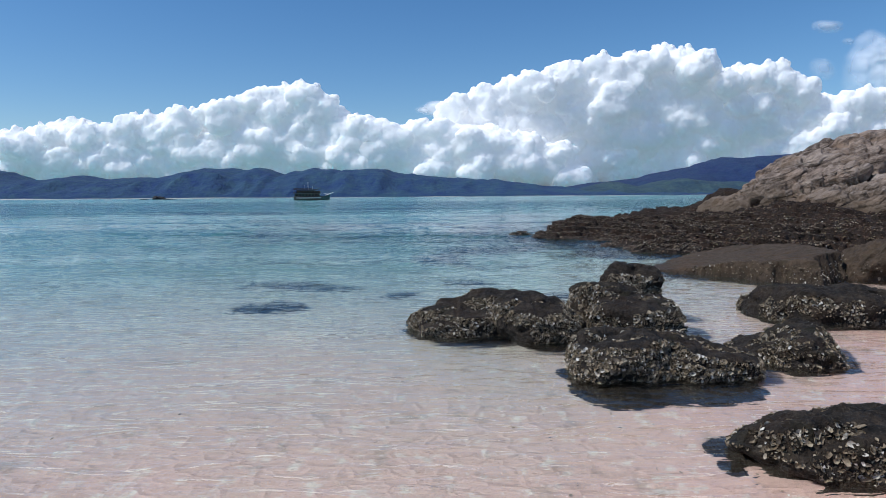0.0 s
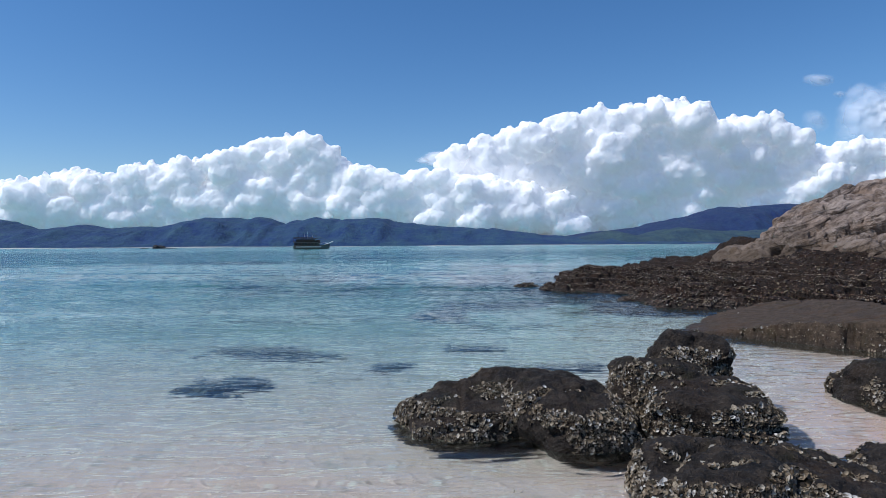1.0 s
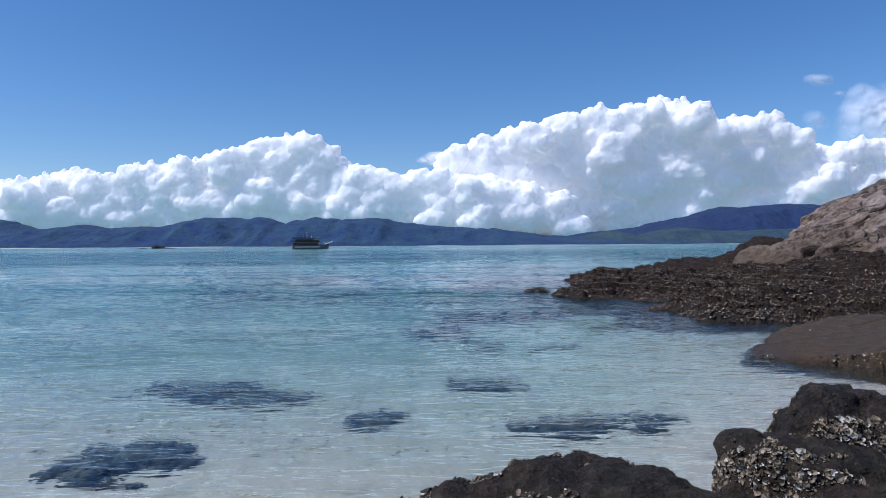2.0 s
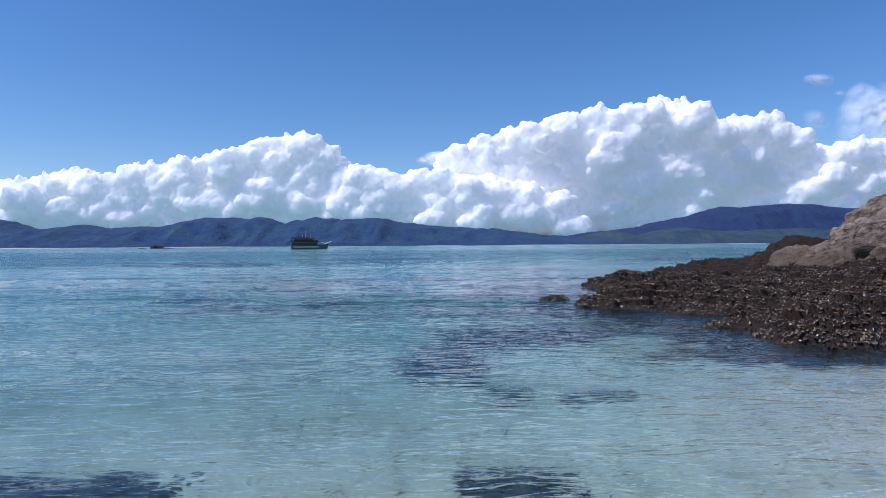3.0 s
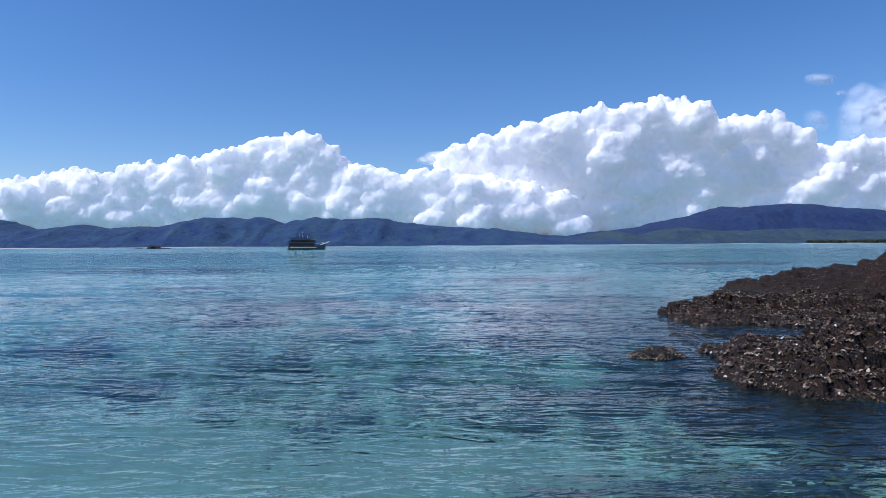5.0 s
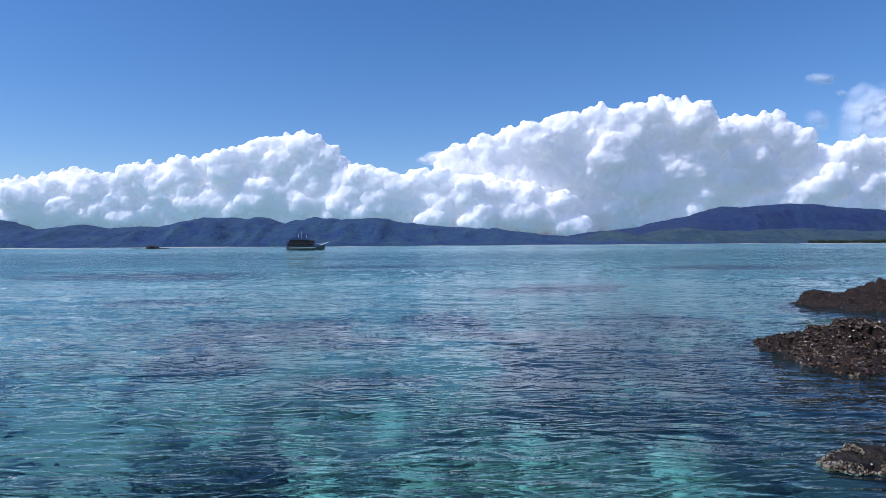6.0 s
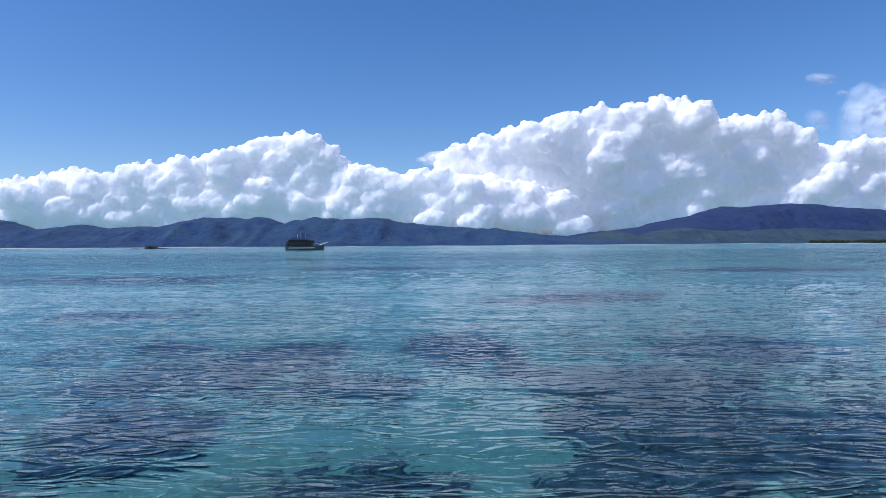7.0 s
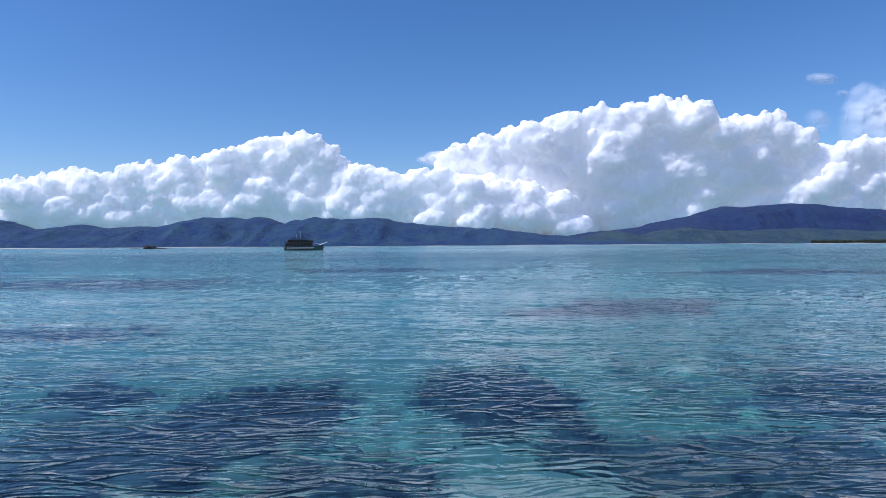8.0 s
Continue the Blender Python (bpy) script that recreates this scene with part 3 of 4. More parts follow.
def build_shelf():
    xs, ys = graded(3, 13, 0.055, 3.0, 46, 1.03), graded(18, 42, 0.065, 17.5, 62, 1.03)
    X, Y = np.meshgrid(xs, ys)
    x, y = X.ravel(), Y.ravel()
    z = mounds(x, y, SHELF, 1.3, 0.75, 71, 0.9)
    q = np.stack([x, y, z], -1)
    up = np.clip(z * 2.2 + 0.35, 0, 1)
    z = z + up * 0.12 * (fbm(q * 0.8, 4, 0.5, seed=74, ridged=True) - 1.0)
    bx, by = x + 0.35 * fbm(q * 0.9, 3, seed=81), y + 0.35 * fbm(q * 0.9 + 30, 3, seed=82)
    tall, edge = cells(bx + 0.4 * by, by * 1.6, 1.5, 83)
    z = z + up * (0.12 * tall - 0.07 * np.clip(0.10 - edge, 0, 1) / 0.10)
    tall, edge = cells(bx, by * 1.5, 0.5, 87)
    z = z + up * (0.045 * tall - 0.03 * np.clip(0.12 - edge, 0, 1) / 0.12)
    q = np.stack([x, y, z], -1)
    dip = 0.10 * x + 0.04 * y + 0.25 * fbm(q * 0.6, 3, seed=75)
    for step, share in ((0.24, 0.6),):
        t = (z + 0.5 * dip) / step
        riser = np.clip((t - np.floor(t)) / 0.3, 0, 1)
        z = z + up * share * ((np.floor(t) + riser * riser * (3 - 2 * riser)) * step - 0.5 * dip - z - 0.35 * step)
    v, f = np.stack([x, y, z], -1), grid_faces(len(xs), len(ys))
    n = vertex_normals(v, f)
    out = 0.040 * (fbm(v * 2.6, 4, 0.6, seed=76, ridged=True) - 0.9) + 0.018 * fbm(v * 11, 3, seed=77)
    for size, groove, seed in ((0.22, 0.090, 84), (0.085, 0.040, 85)):
        t = (z + 0.10 * x + 0.03 * y) / size + 0.5 * fbm(v * 0.8, 3, seed=seed)
        d = np.abs(t - np.round(t))
        out = out + groove * (0.6 - 1.6 * np.exp(-(d / 0.14) ** 2)) * np.clip(0.6 + 0.7 * vnoise(v * 1.3, seed + 4), 0, 1)
    v = v + n * (up * out)[:, None]
    keep = z[f].max(1) > -1.6
    ob = put("rock_shelf", mesh_of("rock_shelf", v, f[keep]), M_SHELF, label="low dark rock shelf jutting into the sea, crusted with oysters",
             category="rock")
    n = vertex_normals(v, f)
    patch = fbm(v * 1.1, 3, seed=80)
    ok = (z > 0.02) & (z < 0.75 + 0.4 * patch) & (patch > -0.15 + 0.35 * np.clip(z, 0, 1)) & (x < 14.5) & (y < 43)
    idx = np.random.RandomState(5).choice(np.flatnonzero(ok), 60000)
    jitter = np.random.RandomState(7).uniform(-0.03, 0.03, (len(idx), 3)) * (1, 1, 0.2)
    sv, sf = shells_on(v[idx] + jitter, n[idx], 0.026, 6, CHIPS)
    put("oyster_crust", mesh_of("oyster_crust", sv, sf, False), M_CRUST, ob, "crust of brown and pale oyster shells", kind="stuff")
    ok = (z > -0.15) & (z < 1.9 + 0.5 * patch) & (x < 24) & (y < 53)
    idx = np.random.RandomState(15).choice(np.flatnonzero(ok), 110000)
    jitter = np.random.RandomState(17).uniform(-0.03, 0.03, (len(idx), 3)) * (1, 1, 0.2)
    sv, sf = shells_on(v[idx] + jitter, n[idx], 0.036, 16, CHIPS)
    put("dead_crust", mesh_of("dead_crust", sv, sf, False), M_DEAD, ob, "dark red-brown crust of weed and dead shells", kind="stuff")


def build_dome():
    xs, ys = graded(15, 28, 0.06, 14, 50, 1.04), graded(26, 45, 0.08, 22, 52, 1.04)
    X, Y = np.meshgrid(xs, ys)
    x, y = X.ravel(), Y.ravel()
    z = mounds(x, y, DOME, 2.1, 0.48, 91, 0.7)
    q = np.stack([x, y, z], -1)
    up = np.clip(z * 0.8, 0, 1)
    z = z + up * 0.24 * fbm(q * 0.42, 3, 0.5, seed=92)
    v, f = np.stack([x, y, z], -1), grid_faces(len(xs), len(ys))
    n = vertex_normals(v, f)
    out = 0
    for size, tilt, across, groove, seed in ((1.15, 0.42, 0.05, 0.34, 93), (0.52, 0.50, 0.10, 0.19, 94), (0.27, 0.46, 0.08, 0.09, 95), (2.4, -1.1, 0.6, 0.30, 97)):
        t = (0.9 * z - tilt * x + across * y) / size + 0.45 * fbm(v * (0.24 / size), 4, 0.6, seed=seed)
        d = np.abs(t - np.round(t))
        deep = np.clip(0.45 + 0.8 * vnoise(v * 0.5, seed + 20), 0, 1)
        out = out + groove * (0.7 * (1 - (1 - 2 * d) ** 2) - 0.35 - 1.5 * np.exp(-(d / 0.060) ** 2) * deep)
    out = out + 0.035 * fbm(v * 2.4, 4, 0.6, seed=96) + 0.06 * np.clip(fbm(v * 0.9, 3, seed=98, ridged=True) - 1.0, 0, 1)
    v = v + n * (up * out)[:, None]
    keep = z[f].max(1) > -0.5
    put("headland_rock", mesh_of("headland_rock", v, f[keep]), M_GRANITE,
        label="weathered pinkish-brown rock headland with slanting cracks", category="rock")


# ------------------------------------------------------------------ sunken reef patches: centre, half lengths, turn, height
REEF = [
    (-2.9, 12.8, 0.62, 0.50, 0, 0.16), (-0.6, 14.4, 0.42, 0.4, 0, 0.12), (2.0, 14.1, 0.85, 0.35, 0, 0.18), (-3.1, 16.3, 1.0, 0.4, 0, 0.14),
    (0.9, 16.4, 0.5, 0.5, 0, 0.14), (-2.9, 15.7, 1.3, 0.45, -5, 0.16),
    # the ones at y 25 to 27 also stand in for the shelf's dark reflection
    (2.6, 26.4, 2.4, 0.6, 8, 0.45), (0.1, 22.3, 0.75, 1.3, 25, 0.40), (1.2, 20.0, 0.36, 0.36, 0, 0.22), (2.4, 19.6, 0.52, 0.24, 0, 0.16),
    (4.6, 27.2, 1.2, 0.5, 0, 0.3), (4.3, 25.9, 1.4, 0.55, 6, 0.25), (2.9, 25.0, 1.1, 0.75, 20, 0.35), (1.4, 24.7, 1.6, 1.0, 10, 0.40), (5.8, 34.0, 2.0, 3.5, 0, 0.9),
    (2.8, 31.0, 2.2, 1.2, 10, 0.5), (-3.5, 33.5, 1.0, 0.7, 15, 0.5), (2.2, 35.8, 2.2, 1.0, -8, 0.7), (1.8, 38.6, 1.6, 1.0, 0, 0.6), (2.8, 41.3, 1.8, 1.0, 15, 0.7), (-6.6, 40.4, 1.3, 1.3, 30, 0.8),
    (-2.2, 38.4, 1.1, 0.6, 10, 0.7), (-8.3, 43.0, 0.9, 0.7, 0, 0.7),
    (-5.6, 46.2, 3.0, 1.35, 62, 1.0), (-7.4, 44.8, 1.2, 1.0, 20, 0.8), (-0.7, 47.4, 1.5, 2.1, 12, 1.1), (-3.3, 43.5, 1.2, 0.8, 10, 0.7),
    (0.4, 44.8, 0.6, 0.7, 0, 0.7), (3.3, 43.4, 2.4, 1.9, 20, 0.9), (4.2, 39.6, 2.6, 1.6, 0, 0.9), (6.8, 46.5, 2.2, 2.2, 0, 0.9),
    (6.4, 62.0, 4.2, 2.6, 12, 1.3), (3.2, 60.5, 2.2, 1.4, 0, 1.0), (-8.7, 47.5, 0.9, 0.8, 0, 0.8), (-14.0, 55.0, 2.4, 1.6, 0, 1.0),
    (-26.0, 80.0, 9.0, 6.0, 0, 1.5), (-10.0, 100.0, 7.0, 5.0, 0, 1.5), (29.0, 90.0, 8.0, 5.0, 0, 1.5), (6.4, 36.6, 2.4, 1.4, 0, 0.8),
    (-6.0, 31.5, 0.9, 0.6, 10, 0.4), (-9.0, 35.0, 1.0, 0.8, 0, 0.5),
]


def build_reef():
    for k, (cx, cy, rx, ry, turn, h) in enumerate(REEF):
        m = 90
        u, w = np.meshgrid(np.linspace(-1.25, 1.25, m), np.linspace(-1.25, 1.25, m))
        u, w = u.ravel(), w.ravel()
        a = radians(turn)
        x, y = cx + u * rx * np.cos(a) - w * ry * np.sin(a), cy + u * rx * np.sin(a) + w * ry * np.cos(a)
        p = np.stack([x, y, 0 * x + k], -1)
        d = np.sqrt(u * u + w * w) + 0.42 * fbm(p * (1.6 / min(rx, ry)), 4, 0.7, seed=k) + 0.12 * fbm(p * 2.5, 3, 0.6, seed=k + 20)
        lump = 0.45 + 0.60 * fbm(p * 2.6, 4, 0.65, seed=k + 50, ridged=True)
        z = bed_height(x, y) + np.where(d < 1, h * np.clip(1 - d ** 2, 0, 1) ** 0.6 * np.clip(lump, 0.1, 1.4), -(d - 1) * 0.6 - 0.01)
        f = grid_faces(m, m)
        put("reef_patch", mesh_of("reef_patch", np.stack([x, y, np.minimum(z, -0.06)], -1), f[(d[f] < 1.15).any(1)]), M_REEF,
            label="dark sunken coral rock on the sandy bottom", category="reef", group="sunken reef patches")


def build_rubble():
    """Loose coral heads and stones strewn over the deeper bottom."""
    rs = np.random.RandomState(77)
    x, y = rs.uniform(-12, 8, 14000), rs.uniform(22, 52, 14000)
    dense = fbm(np.stack([x, y, 0 * x], -1) * 0.25, 3, seed=61)
    ok = np.flatnonzero(dense + 0.3 * (x > -2.5) > 0.0 + 0.5 * rs.rand(14000) - 0.09 * np.minimum(y - 31, 43 - y))[:4200]
    x, y = x[ok], y[ok]
    z = bed_height(x, y)
    v0, f0 = ICO[2]
    vs, fs = [], []
    for k in range(len(x)):
        r = 0.06 + 0.26 * rs.rand() ** 2.2
        v = v0 * (r * rs.uniform(0.8, 1.6), r * rs.uniform(0.7, 1.3), r * rs.uniform(0.5, 1.1))
        vs.append(v * (1 + 0.18 * rs.normal(0, 1, len(v0))[:, None]) + (x[k], y[k], z[k] + 0.15 * r))
        fs.append(f0 + k * len(v0))
    put("coral_rubble", mesh_of("coral_rubble", np.concatenate(vs), np.concatenate(fs)), M_RUBBLE,
        label="scattered coral heads and rubble on the sea bottom", category="coral", kind="stuff")


def build_fragments():
    """Bits of shell and coral lying on the sand: fine ones close to the beach, coarser ones further down."""
    rs = np.random.RandomState(88)
    vs, fs, base = [], [], 0
    for count, x0, x1, y0, y1, size, lean in ((2600, -6.0, 4.5, 3.5, 13.5, 0.014, 1.5), (14000, -9.0, 6.0, 13.0, 25.0, 0.042, 0.8), (5000, -10.0, 4.0, 18.0, 34.0, 0.060, 1.0)):
        x, y = rs.uniform(x0, x1, count), y0 + (y1 - y0) * rs.rand(count) ** lean
        keep = fbm(np.stack([x, y, 0 * x], -1) * 0.7, 3, seed=66) > -0.5 + 0.8 * rs.rand(count)
        x, y = x[keep], y[keep]
        pts = np.stack([x, y, bed_height(x, y) + 0.2 * size], -1)
        v, f = shells_on(pts, np.tile((0.0, 0.0, 1.0), (len(x), 1)), size, 89, CHIPS)
        vs.append(v)
        fs.append(f + base)
        base += len(v)
    put("shell_fragments", mesh_of("shell_fragments", np.concatenate(vs), np.concatenate(fs), False), M_SHELL,
        label="small pale shell and coral fragments on the sand", category="shells", kind="stuff")


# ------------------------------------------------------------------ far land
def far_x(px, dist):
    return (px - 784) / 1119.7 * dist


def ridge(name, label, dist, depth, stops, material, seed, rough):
    """A range of hills: a crest line in picture pixels, placed to fit the camera's view, falling to the sea in front.
    """
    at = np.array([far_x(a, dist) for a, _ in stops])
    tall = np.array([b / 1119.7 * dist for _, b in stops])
    xs = np.linspace(at[0], at[-1], 560)
    ts = np.linspace(0, 1, 60)
    X, T = np.meshgrid(xs, ts)
    x, t = X.ravel(), T.ravel()
    y = dist - depth * 0.72 + t * depth
    p = np.stack([x, y, 0 * x], -1)
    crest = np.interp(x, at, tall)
    crest = crest + rough * 16 * fbm(p * (1 / 150, 0, 0), 5, 0.55, seed=seed)
    prof = np.where(t < 0.72, np.sin(np.clip(t / 0.72, 0, 1) * np.pi / 2) ** 0.9, 1 - ((t - 0.72) / 0.28) ** 2)
    gully = fbm(p * (1 / 170, 1 / 420, 0), 5, 0.55, seed=seed + 4, ridged=True)
    z = crest * prof * (1 + 0.45 * (1 - prof) * (gully - 0.5)) + rough * 8 * fbm(p / 60, 3, seed=seed + 8) * prof * (1 - 0.7 * prof)
    z = np.where(t < 0.02, -3, z)
    put(name, mesh_of(name, np.stack([x, y, z], -1), grid_faces(560, 60)), material, label=label, category="hills", kind="structure")


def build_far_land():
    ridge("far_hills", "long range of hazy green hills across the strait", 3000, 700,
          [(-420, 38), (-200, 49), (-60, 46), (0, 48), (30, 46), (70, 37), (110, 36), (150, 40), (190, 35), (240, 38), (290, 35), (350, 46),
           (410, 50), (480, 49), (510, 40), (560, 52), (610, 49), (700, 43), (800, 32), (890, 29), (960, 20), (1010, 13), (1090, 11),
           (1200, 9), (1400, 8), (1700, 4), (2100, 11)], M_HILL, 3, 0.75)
    ridge("far_mountain", "dark mountain, tinted blue for haze, under the cloud base", 3500, 900,
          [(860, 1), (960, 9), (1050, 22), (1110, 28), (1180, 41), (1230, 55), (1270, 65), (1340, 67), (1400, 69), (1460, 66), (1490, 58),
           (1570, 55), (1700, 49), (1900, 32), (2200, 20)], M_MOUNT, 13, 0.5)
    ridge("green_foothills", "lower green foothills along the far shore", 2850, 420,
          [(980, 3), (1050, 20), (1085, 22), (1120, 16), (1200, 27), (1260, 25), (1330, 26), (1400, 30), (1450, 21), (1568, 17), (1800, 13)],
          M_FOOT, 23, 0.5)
    ridge("far_beach", "thin pale strip under the far hills", 2480, 60, [(-420, 0.9), (250, 1.1), (500, 0.7), (700, 0.3), (1100, 0.6), (1500, 0.25), (2100, 0.3)],
          M_FAR_PALE, 33, 0.05)


# ------------------------------------------------------------------ clouds
def cloud_bank(name, label, dist, stops, base, size, seed, undercut, voxel=2.0):
    """Heaped puffs, three sizes deep, under a top line in picture pixels, placed to fit the camera's view."""
    rs = np.random.RandomState(seed)
    k = dist / 1119.7
    px = np.array([a for a, _ in stops], float)
    top = np.array([b for _, b in stops], float)
    big = []
    x = px[0]
    while x < px[-1]:
        t = np.interp(x, px, top)
        r0 = size * (0.75 + 0.5 * rs.rand())
        n = max(1, int((t - base) / (r0 * 0.8)))
        for j in range(n):
            r = r0 * (0.8 + 0.5 * rs.rand()) * (1.0 if j == 0 else 1.15)
            h = 1 - j / n
            z = t - r - (t - base - r) * j / n - (0 if j == 0 else rs.rand() * r * 0.4)
            back = undercut * (1 - h) * (t - base)
            big.append((x + rs.normal(0, 0.3) * r, back + rs.normal(0, 0.6) * r - (0.8 * r if j == 0 else 0), z, r, h))
        x += r0 * 0.85
    # heaps that bulge out half way up, each with a shaded underside
    x = px[0] + 40
    while size > 15 and x < px[-1]:
        t = np.interp(x, px, top)
        if t - base > 70:
            r = size * (1.2 + 0.9 * rs.rand())
            zc = base + (t - base) * (0.30 + 0.40 * rs.rand())
            for q in range(4):
                w = abs(q - 1.5)
                big.append((x + (q - 1.5) * r * 0.9, undercut * 0.35 * (t - base) - 0.6 * r, zc - 0.22 * r * w + rs.normal(0, 0.15) * r, r * (1.1 - 0.22 * w), 0.72))
        x += size * (3.0 + 2.5 * rs.rand())
    vs, fs, off = [], [], 0

    def add(c, r, level, flat=0.9):
        nonlocal off
        v, f = ICO[level]
        vs.append(v * r * (1, 1, flat) + c)
        fs.append(f + off)
        off += len(v)

    def outward():
        while True:
            d = rs.normal(0, 1, 3)
            d /= np.linalg.norm(d)
            if d[1] < 0.35 and d[2] > -0.25:
                return d

    for bx, by, bz, br, h in big:
        c = np.array((bx - 784, by, bz)) * k
        add(c + (0, dist, 0), br * k, 3, 0.72 if h > 0.85 else 0.6)
        add(c * (1, 0, 1) + (0, dist + (by + 0.9 * br) * k, 0), 1.15 * br * k, 3)
        for _ in range(6 if h > 0.85 else 3 if h > 0.7 else 2):
            d, rm = outward(), br * (0.40 + 0.26 * rs.rand())
            cm = c + d * br * k * 0.80
            add(cm + (0, dist, 0), rm * k, 3)
            for _ in range(3 if h > 0.85 else 0):
                d2, rr = outward(), rm * (0.32 + 0.22 * rs.rand())
                add(cm + d2 * rm * k * 0.85 + (0, dist, 0), rr * k, 2)
    v, f = np.concatenate(vs), np.concatenate(fs)
    v[:, 1] = dist + (v[:, 1] - dist) * 0.46
    # one closed skin round all the puffs
    rough = new(name, mesh_of(name, v, f))
    skin = rough.modifiers.new("skin", "REMESH")
    skin.mode, skin.voxel_size, skin.use_smooth_shade = "VOXEL", voxel * k, True
    me = bpy.data.meshes.new_from_object(rough.evaluated_get(bpy.context.evaluated_depsgraph_get()))
    bpy.data.objects.remove(rough)
    v = np.empty(len(me.vertices) * 3, np.float32)
    me.vertices.foreach_get("co", v)
    n = np.empty_like(v)
    me.vertices.foreach_get("normal", n)
    v, n = v.reshape(-1, 3).astype(float), n.reshape(-1, 3)
    lift = 3.2 * fbm(v / (22 * k), 3, 0.55, seed=seed) + 0.9 * fbm(v / (6.5 * k), 3, 0.6, seed=seed + 5)
    v = v + n * (lift * k * min(1, size / 20))[:, None]
    me.vertices.foreach_set("co", v.astype(np.float32).ravel())
    me.polygons.foreach_set("use_smooth", np.full(len(me.polygons), True))
    me.update()
    return put(name, me, M_CLOUD, label=label, category="cloud", kind="stuff")


def build_clouds():
    cloud_bank("cloud_bank", "long low bank of white cumulus over the hills", 4050,
               [(-300, 88), (-100, 111), (0, 111), (60, 115), (100, 133), (150, 140), (190, 122), (230, 146), (300, 145), (370, 155), (420, 168),
                (460, 184), (500, 192), (545, 200), (585, 173), (610, 139), (660, 131), (710, 123), (770, 136), (810, 120), (900, 109), (1000, 88)],
               30, 20, 101, 0.10)
    cloud_bank("cloud_tower", "towering white cumulus with a grey base", 4200,
               [(800, 165), (830, 178), (870, 189), (920, 211), (980, 215), (1020, 228), (1070, 238), (1120, 248), (1180, 254), (1215, 243),
                (1245, 219), (1280, 217), (1330, 222), (1380, 214), (1410, 190), (1460, 168), (1520, 178), (1600, 185), (1800, 163), (2000, 141)],
               20, 23, 113, 0.34)
    for px, up, wide, tall, cover, seed in ((782, 153, 50, 14, 0.75, 127), (752, 150, 22, 9, 0.7, 128), (1449, 287, 29, 13, 0.55, 131), (1486, 262, 15, 8, 0.38, 139),
                                            (1560, 215, 85, 75, 0.6, 149), (1590, 250, 60, 60, 0.5, 151), (1440, 215, 30, 22, 0.3, 153)):
        cloud_scrap(px, up, wide, tall, cover, seed)


def cloud_scrap(px, up, wide, tall, cover, seed):
    """A thin torn scrap of cloud, thickest in its middle and fraying out."""
    k, nx, ny = 4350 / 1119.7, 72, 48
    u, w = np.meshgrid(np.linspace(-1, 1, nx), np.linspace(-1, 1, ny))
    u, w = u.ravel(), w.ravel()
    p = np.stack([u * wide / 14, w * tall / 14, 0 * u + seed], -1)
    d = np.hypot(u, w * 1.05) + 0.30 * fbm(p * 0.3, 3, 0.45, seed=seed)
    thick = np.clip(1.05 - 1.05 * d, 0, 1)
    bulge = tall * (0.5 * np.clip(1 - u * u - w * w, 0, 1) + 0.05 * fbm(p, 3, seed=seed + 1))
    me = mesh_of("cloud_wisp", np.stack([(px - 784 + u * wide) * k, 4350 - bulge * k, (up + w * tall) * k], -1), grid_faces(nx, ny))
    a = me.attributes.new("cover", "FLOAT", "POINT")
    a.data.foreach_set("value", (np.minimum(1, 1.25 * thick) * cover * np.clip((1 - np.maximum(np.abs(u), np.abs(w))) * 8, 0, 1)).astype(np.float32))
    put("cloud_wisp", me, M_WISP, label="small torn scrap of thin white cloud", category="cloud", kind="stuff")


# ------------------------------------------------------------------ the moored boat
def box_bm(x0, x1, y0, y1, z0, z1, bevel=0.0):
    bm = bmesh.new()
    bmesh.ops.create_cube(bm, size=1, matrix=Matrix.Translation(((x0 + x1) / 2, (y0 + y1) / 2, (z0 + z1) / 2)) @
                          Matrix.Diagonal((x1 - x0, y1 - y0, z1 - z0, 1)))
    if bevel:
        bmesh.ops.bevel(bm, geom=bm.edges[:], offset=bevel, segments=2, affect="EDGES")
    return bm


def rod_bm(a, b, r, r2=None):
    a, b = Vector(a), Vector(b)
    bm = bmesh.new()
    m = Matrix.Translation((a + b) / 2) @ (b - a).to_track_quat("Z", "Y").to_matrix().to_4x4()
    bmesh.ops.create_cone(bm, cap_ends=True, segments=10, radius1=r, radius2=r if r2 is None else r2, depth=(b - a).length, matrix=m)
    return bm


M_HULL = plain("weathered_grey_hull_paint", (0.12, 0.105, 0.10), 0.5, 1.2, 0.3)
M_DARKWOOD = plain("dark_stained_timber", (0.055, 0.034, 0.022), 0.6, 1.5, 0.4)
M_AWNING = plain("brown_deck_awning", (0.070, 0.034, 0.024), 0.8, 1.0, 0.3)
M_WHITE = plain("white_paint", (0.75, 0.75, 0.74), 0.5, 2, 0.1)
M_PANE = plain("dark_window_glass", (0.02, 0.025, 0.03), 0.15, 2, 0.1)


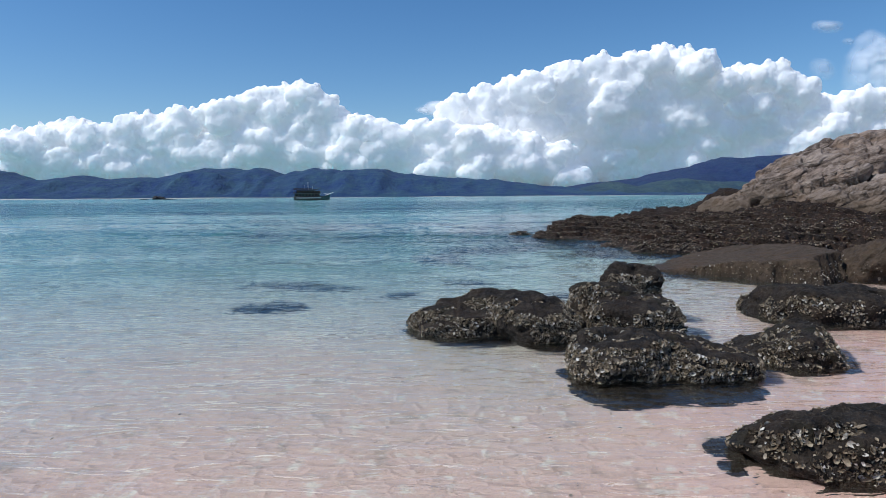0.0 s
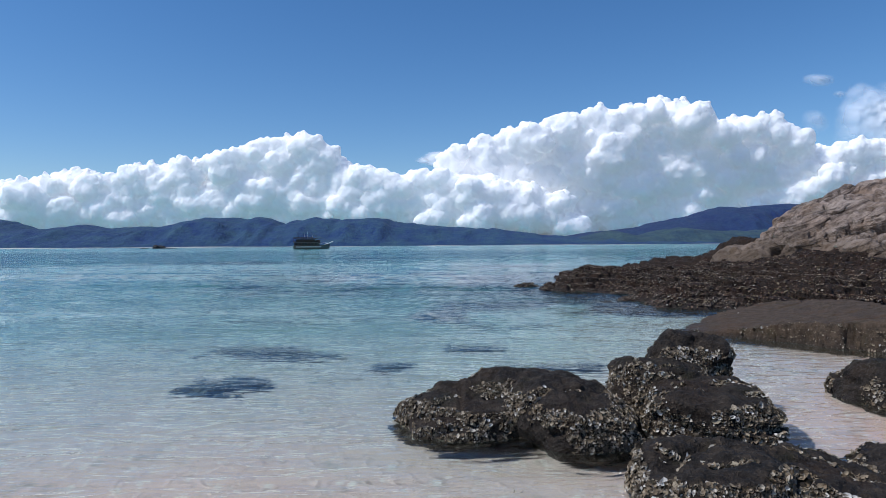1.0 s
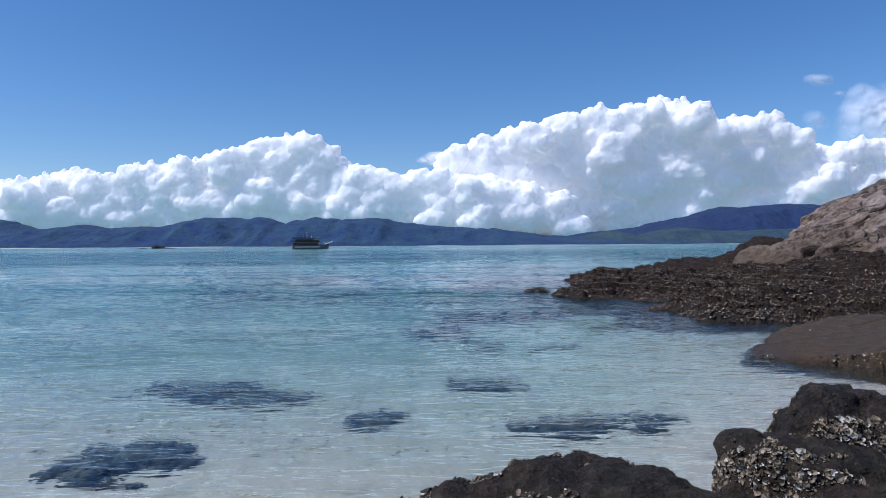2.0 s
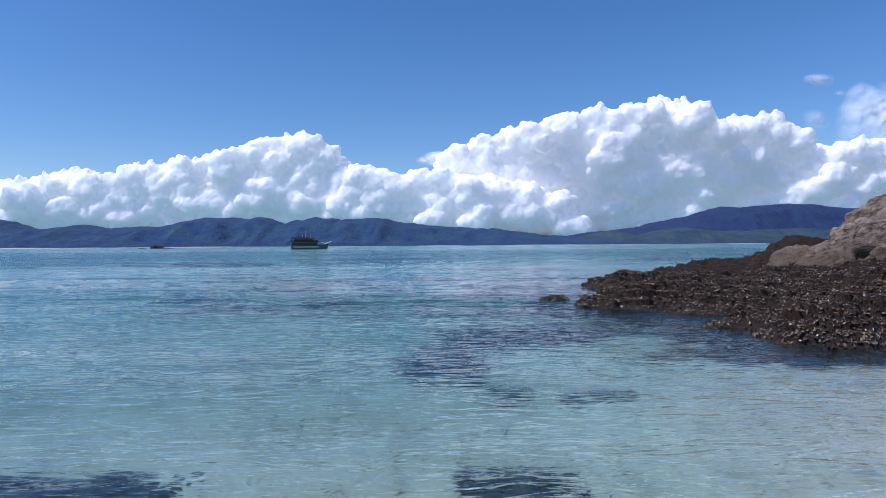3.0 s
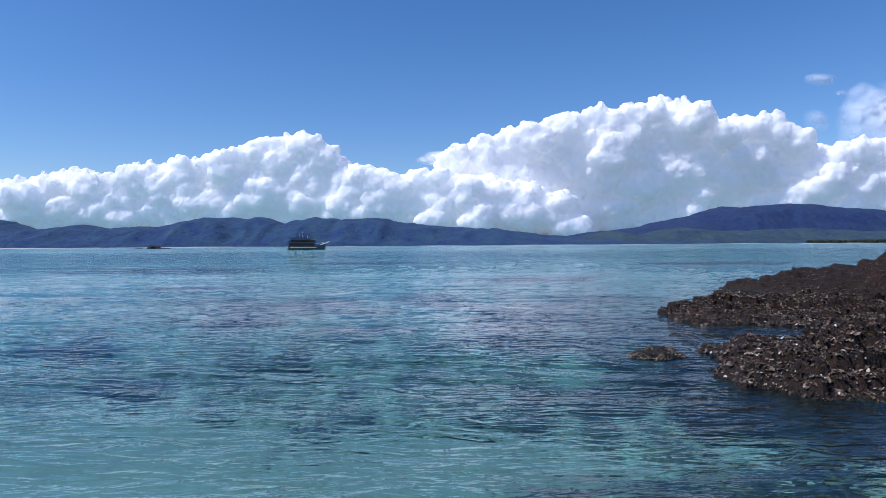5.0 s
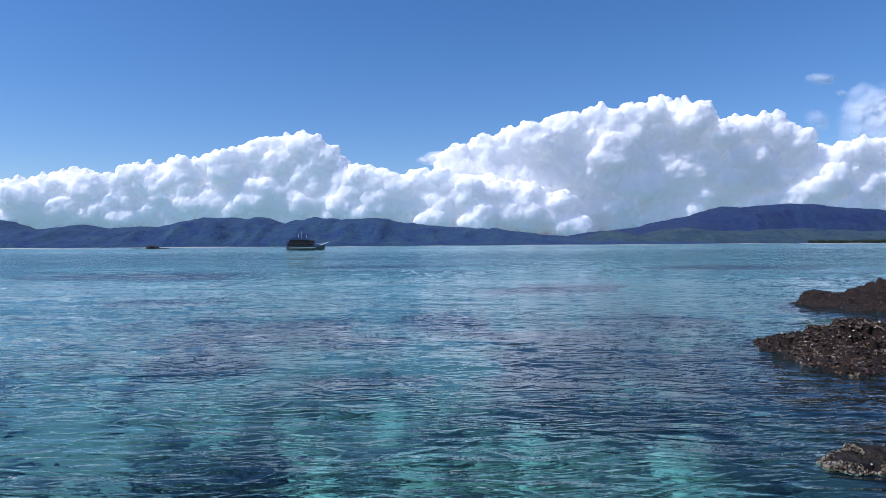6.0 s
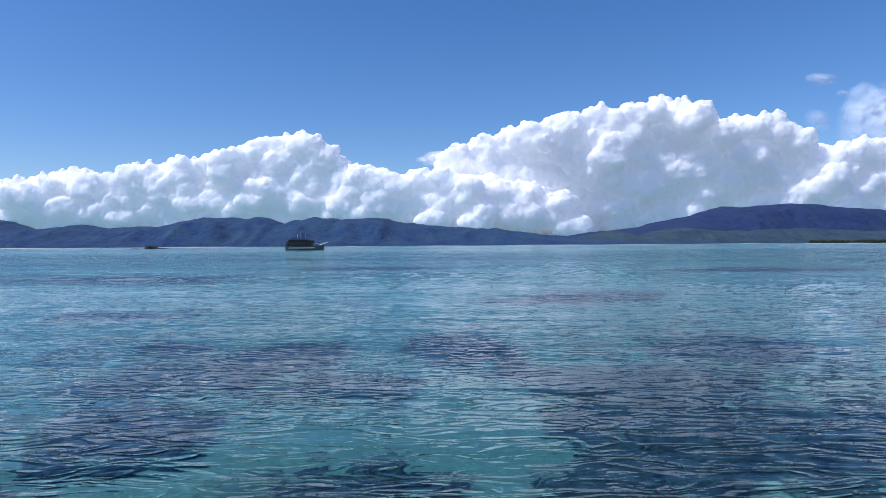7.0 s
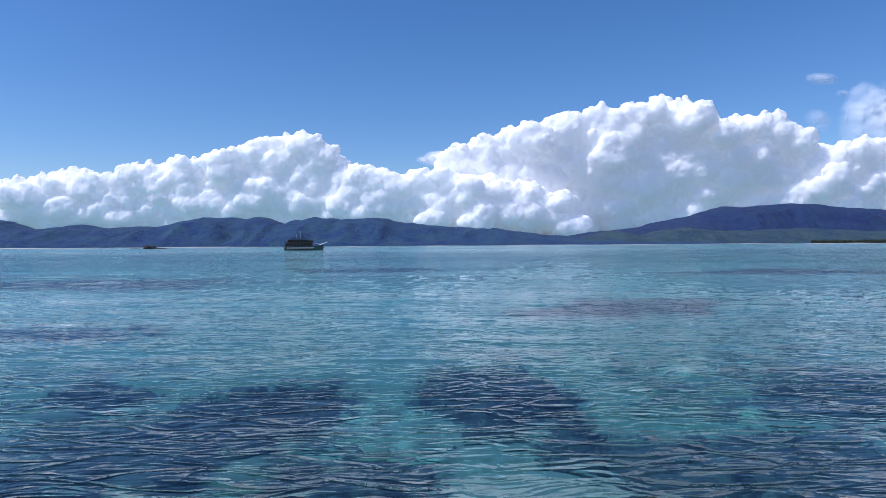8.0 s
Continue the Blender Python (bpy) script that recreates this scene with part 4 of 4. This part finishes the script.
def build_boat():
    boat = new("liveaboard_boat")
    boat.matrix_world = pose(-83.0, 405, 0, 0, 0, 3) @ Matrix.Scale(0.97, 4)
    tagged(boat, "two-decked wooden liveaboard boat with grey hull, moored offshore", "boat")
    # hull: stations along the keel, bow towards +x
    st = [(-11.5, 2.2, 2.6), (-9, 2.9, 2.4), (-4, 3.2, 2.1), (2, 3.1, 2.1), (7, 2.4, 2.6), (10, 1.2, 3.2), (11.6, 0.12, 3.7)]
    ring = [(-1.0, 1.0), (-0.96, 0.45), (-0.72, 0.0), (-0.3, -0.35), (0.3, -0.35), (0.72, 0.0), (0.96, 0.45), (1.0, 1.0)]
    bm = bmesh.new()
    rows = [[bm.verts.new((x + (0.9 * (k - 0.4) if x > 10.5 and k < 0.5 else 0), w * s, top * k if k > 0 else k)) for s, k in ring] for x, w, top in st]
    for r0, r1 in zip(rows, rows[1:]):
        for i in range(len(ring) - 1):
            bm.faces.new((r0[i], r1[i], r1[i + 1], r0[i + 1]))
        bm.faces.new((r0[-1], r1[-1], r1[0], r0[0]))
    bm.faces.new(rows[0][::-1])
    bm.faces.new(rows[-1])
    bmesh.ops.recalc_face_normals(bm, faces=bm.faces[:])
    hull = part("hull", bm, M_HULL, boat)
    for k, (z0, z1) in enumerate(((0.05, 0.45), (1.75, 2.0))):
        part("rubbing_strake", box_bm(-11.3, 6.5, -3.30, -3.18, z0, z1), M_DARKWOOD, hull, "dark painted strake")
    for k in range(5):
        part("porthole", box_bm(-8.6 + k * 2.6, -7.9 + k * 2.6, -3.26, -3.1, 1.0, 1.4, 0.05), M_PANE, hull)
    part("hull_stripe", box_bm(-9.6, 6.4, -3.29, -3.16, 1.25, 1.68), M_WHITE, hull, "faded white stripe")
    part("tender", box_bm(-11.9, -10.4, -1.6, 1.6, 5.0, 5.5, 0.15), M_HULL, boat, "grey tender on the stern")
    part("antenna", rod_bm((-4.6, 0.8, 7.6), (-4.6, 0.8, 10.0), 0.06), M_WHITE, boat)
    part("antenna", rod_bm((0.6, -0.8, 7.0), (0.6, -0.8, 9.2), 0.06), M_WHITE, boat)
    part("stay", rod_bm((-2.4, 0, 11.4), (12.6, 0, 4.6), 0.035), M_DARKWOOD, boat)
    part("lower_cabin", box_bm(-10.8, 5.0, -2.5, 2.5, 2.1, 4.3), M_DARKWOOD, boat)
    part("upper_cabin", box_bm(-9.6, 2.0, -2.2, 2.2, 4.6, 6.4), M_DARKWOOD, boat)
    part("upper_deck", box_bm(-11.6, 5.8, -3.0, 3.0, 4.3, 4.55), M_HULL, boat, "pale deck edge")
    part("roof", box_bm(-11.4, 3.4, -2.9, 2.9, 6.75, 7.0), M_AWNING, boat, "brown awning roof")
    part("sun_awning", box_bm(-11.4, 0.5, -2.7, 2.7, 7.5, 7.68), M_AWNING, boat, "brown cloth awning")
    for k in range(7):
        part("cabin_window", box_bm(-9.9 + k * 2.05, -8.7 + k * 2.05, -2.56, -2.44, 2.9, 3.8), M_PANE, boat)
    for k in range(8):
        part("awning_post", rod_bm((-11.1 + k * 2.0, -2.75, 4.5), (-11.1 + k * 2.0, -2.75, 6.8), 0.07), M_DARKWOOD, boat)
    part("deck_rail", rod_bm((-11.4, -2.9, 5.4), (5.5, -2.9, 5.4), 0.06), M_DARKWOOD, boat)
    part("bow_rail", rod_bm((5.0, -2.5, 3.6), (11.0, -0.6, 4.6), 0.07), M_WHITE, boat)
    part("wheelhouse", box_bm(2.2, 5.4, -1.8, 1.8, 4.6, 6.0), M_DARKWOOD, boat)
    part("bowsprit", rod_bm((8.6, 0, 2.9), (14.0, 0, 5.0), 0.35, 0.2), M_WHITE, boat, "white plank bowsprit")
    part("mast", rod_bm((-2.4, 0, 6.8), (-2.4, 0, 11.6), 0.16, 0.08), M_WHITE, boat, "white mast")
    part("boom", rod_bm((-2.4, 0, 10.4), (5.5, 0, 7.0), 0.05), M_DARKWOOD, boat)


def build_spit():
    """A low wooded tongue of land with a pale beach at its end."""
    dist = 1500
    x0 = far_x(1416, dist)
    xs, ts = np.linspace(0, 620, 260), np.linspace(-1, 1, 50)
    X, T = np.meshgrid(xs, ts)
    x, t = X.ravel(), T.ravel()
    p = np.stack([x, t * 60, 0 * x], -1)
    land = np.clip(1 - t * t, 0, 1) * np.clip(x / 18, 0, 1) ** 0.6
    z = 2.6 * land - 1.0 + 0.4 * fbm(p / 9, 3, seed=2)
    spit = put("sand_spit", mesh_of("sand_spit", np.stack([x + x0, dist + 60 * t, z], -1), grid_faces(260, 50)),
               M_FAR_PALE, label="low wooded tongue of land with a pale beach", category="land")
    rs = np.random.RandomState(8)
    v0, f0 = ICO[3]
    vs, fs, off = [], [], 0
    for _ in range(420):
        a = rs.uniform(14, 615)
        if 76 < a < 118 and rs.rand() < 0.8:
            continue
        r = rs.uniform(2.2, 4.6)
        v = v0 * (r * 1.3, r, r) * (1 + 0.16 * rs.normal(0, 1, len(v0))[:, None])
        vs.append(v + (x0 + a, dist + rs.uniform(-36, 30), 1.4 + 0.7 * r))
        fs.append(f0 + off)
        off += len(v0)
    put("woodland", mesh_of("woodland", np.concatenate(vs), np.concatenate(fs)), M_WOOD, spit, "dark green low trees", kind="stuff")


def build_islet():
    v, f = ICO[6]
    q = v * (9, 6, 4.4) + (0, 0, 0)
    d = 1.4 * fbm(q / 4, 4, 0.55, seed=4)
    a = q + v * d[:, None]
    b = v * (15, 5, 1.2) + (9, 0, 0) + v * (0.4 * fbm(v * 5, 3, seed=6))[:, None]
    c = v * (6, 4, 0.8) + (-20, 0, 0) + v * (0.3 * fbm(v * 5, 3, seed=7))[:, None]
    vv = np.concatenate([a, b, c]) + (far_x(284, 860), 860, 0)
    ff = np.concatenate([f, f + len(v), f + 2 * len(v)])
    put("islet", mesh_of("islet", vv, ff), plain("far_black_rock", (0.022, 0.021, 0.024), 0.9, 0.5, 0.4), label="low dark rocky islet far out on the water", category="islet")


build_bed()
build_water()
build_far_land()
build_clouds()
build_dome()
build_shelf()
build_boulders()
build_slab()
build_reef()
build_rubble()
build_fragments()
build_islet()
build_spit()
build_boat()
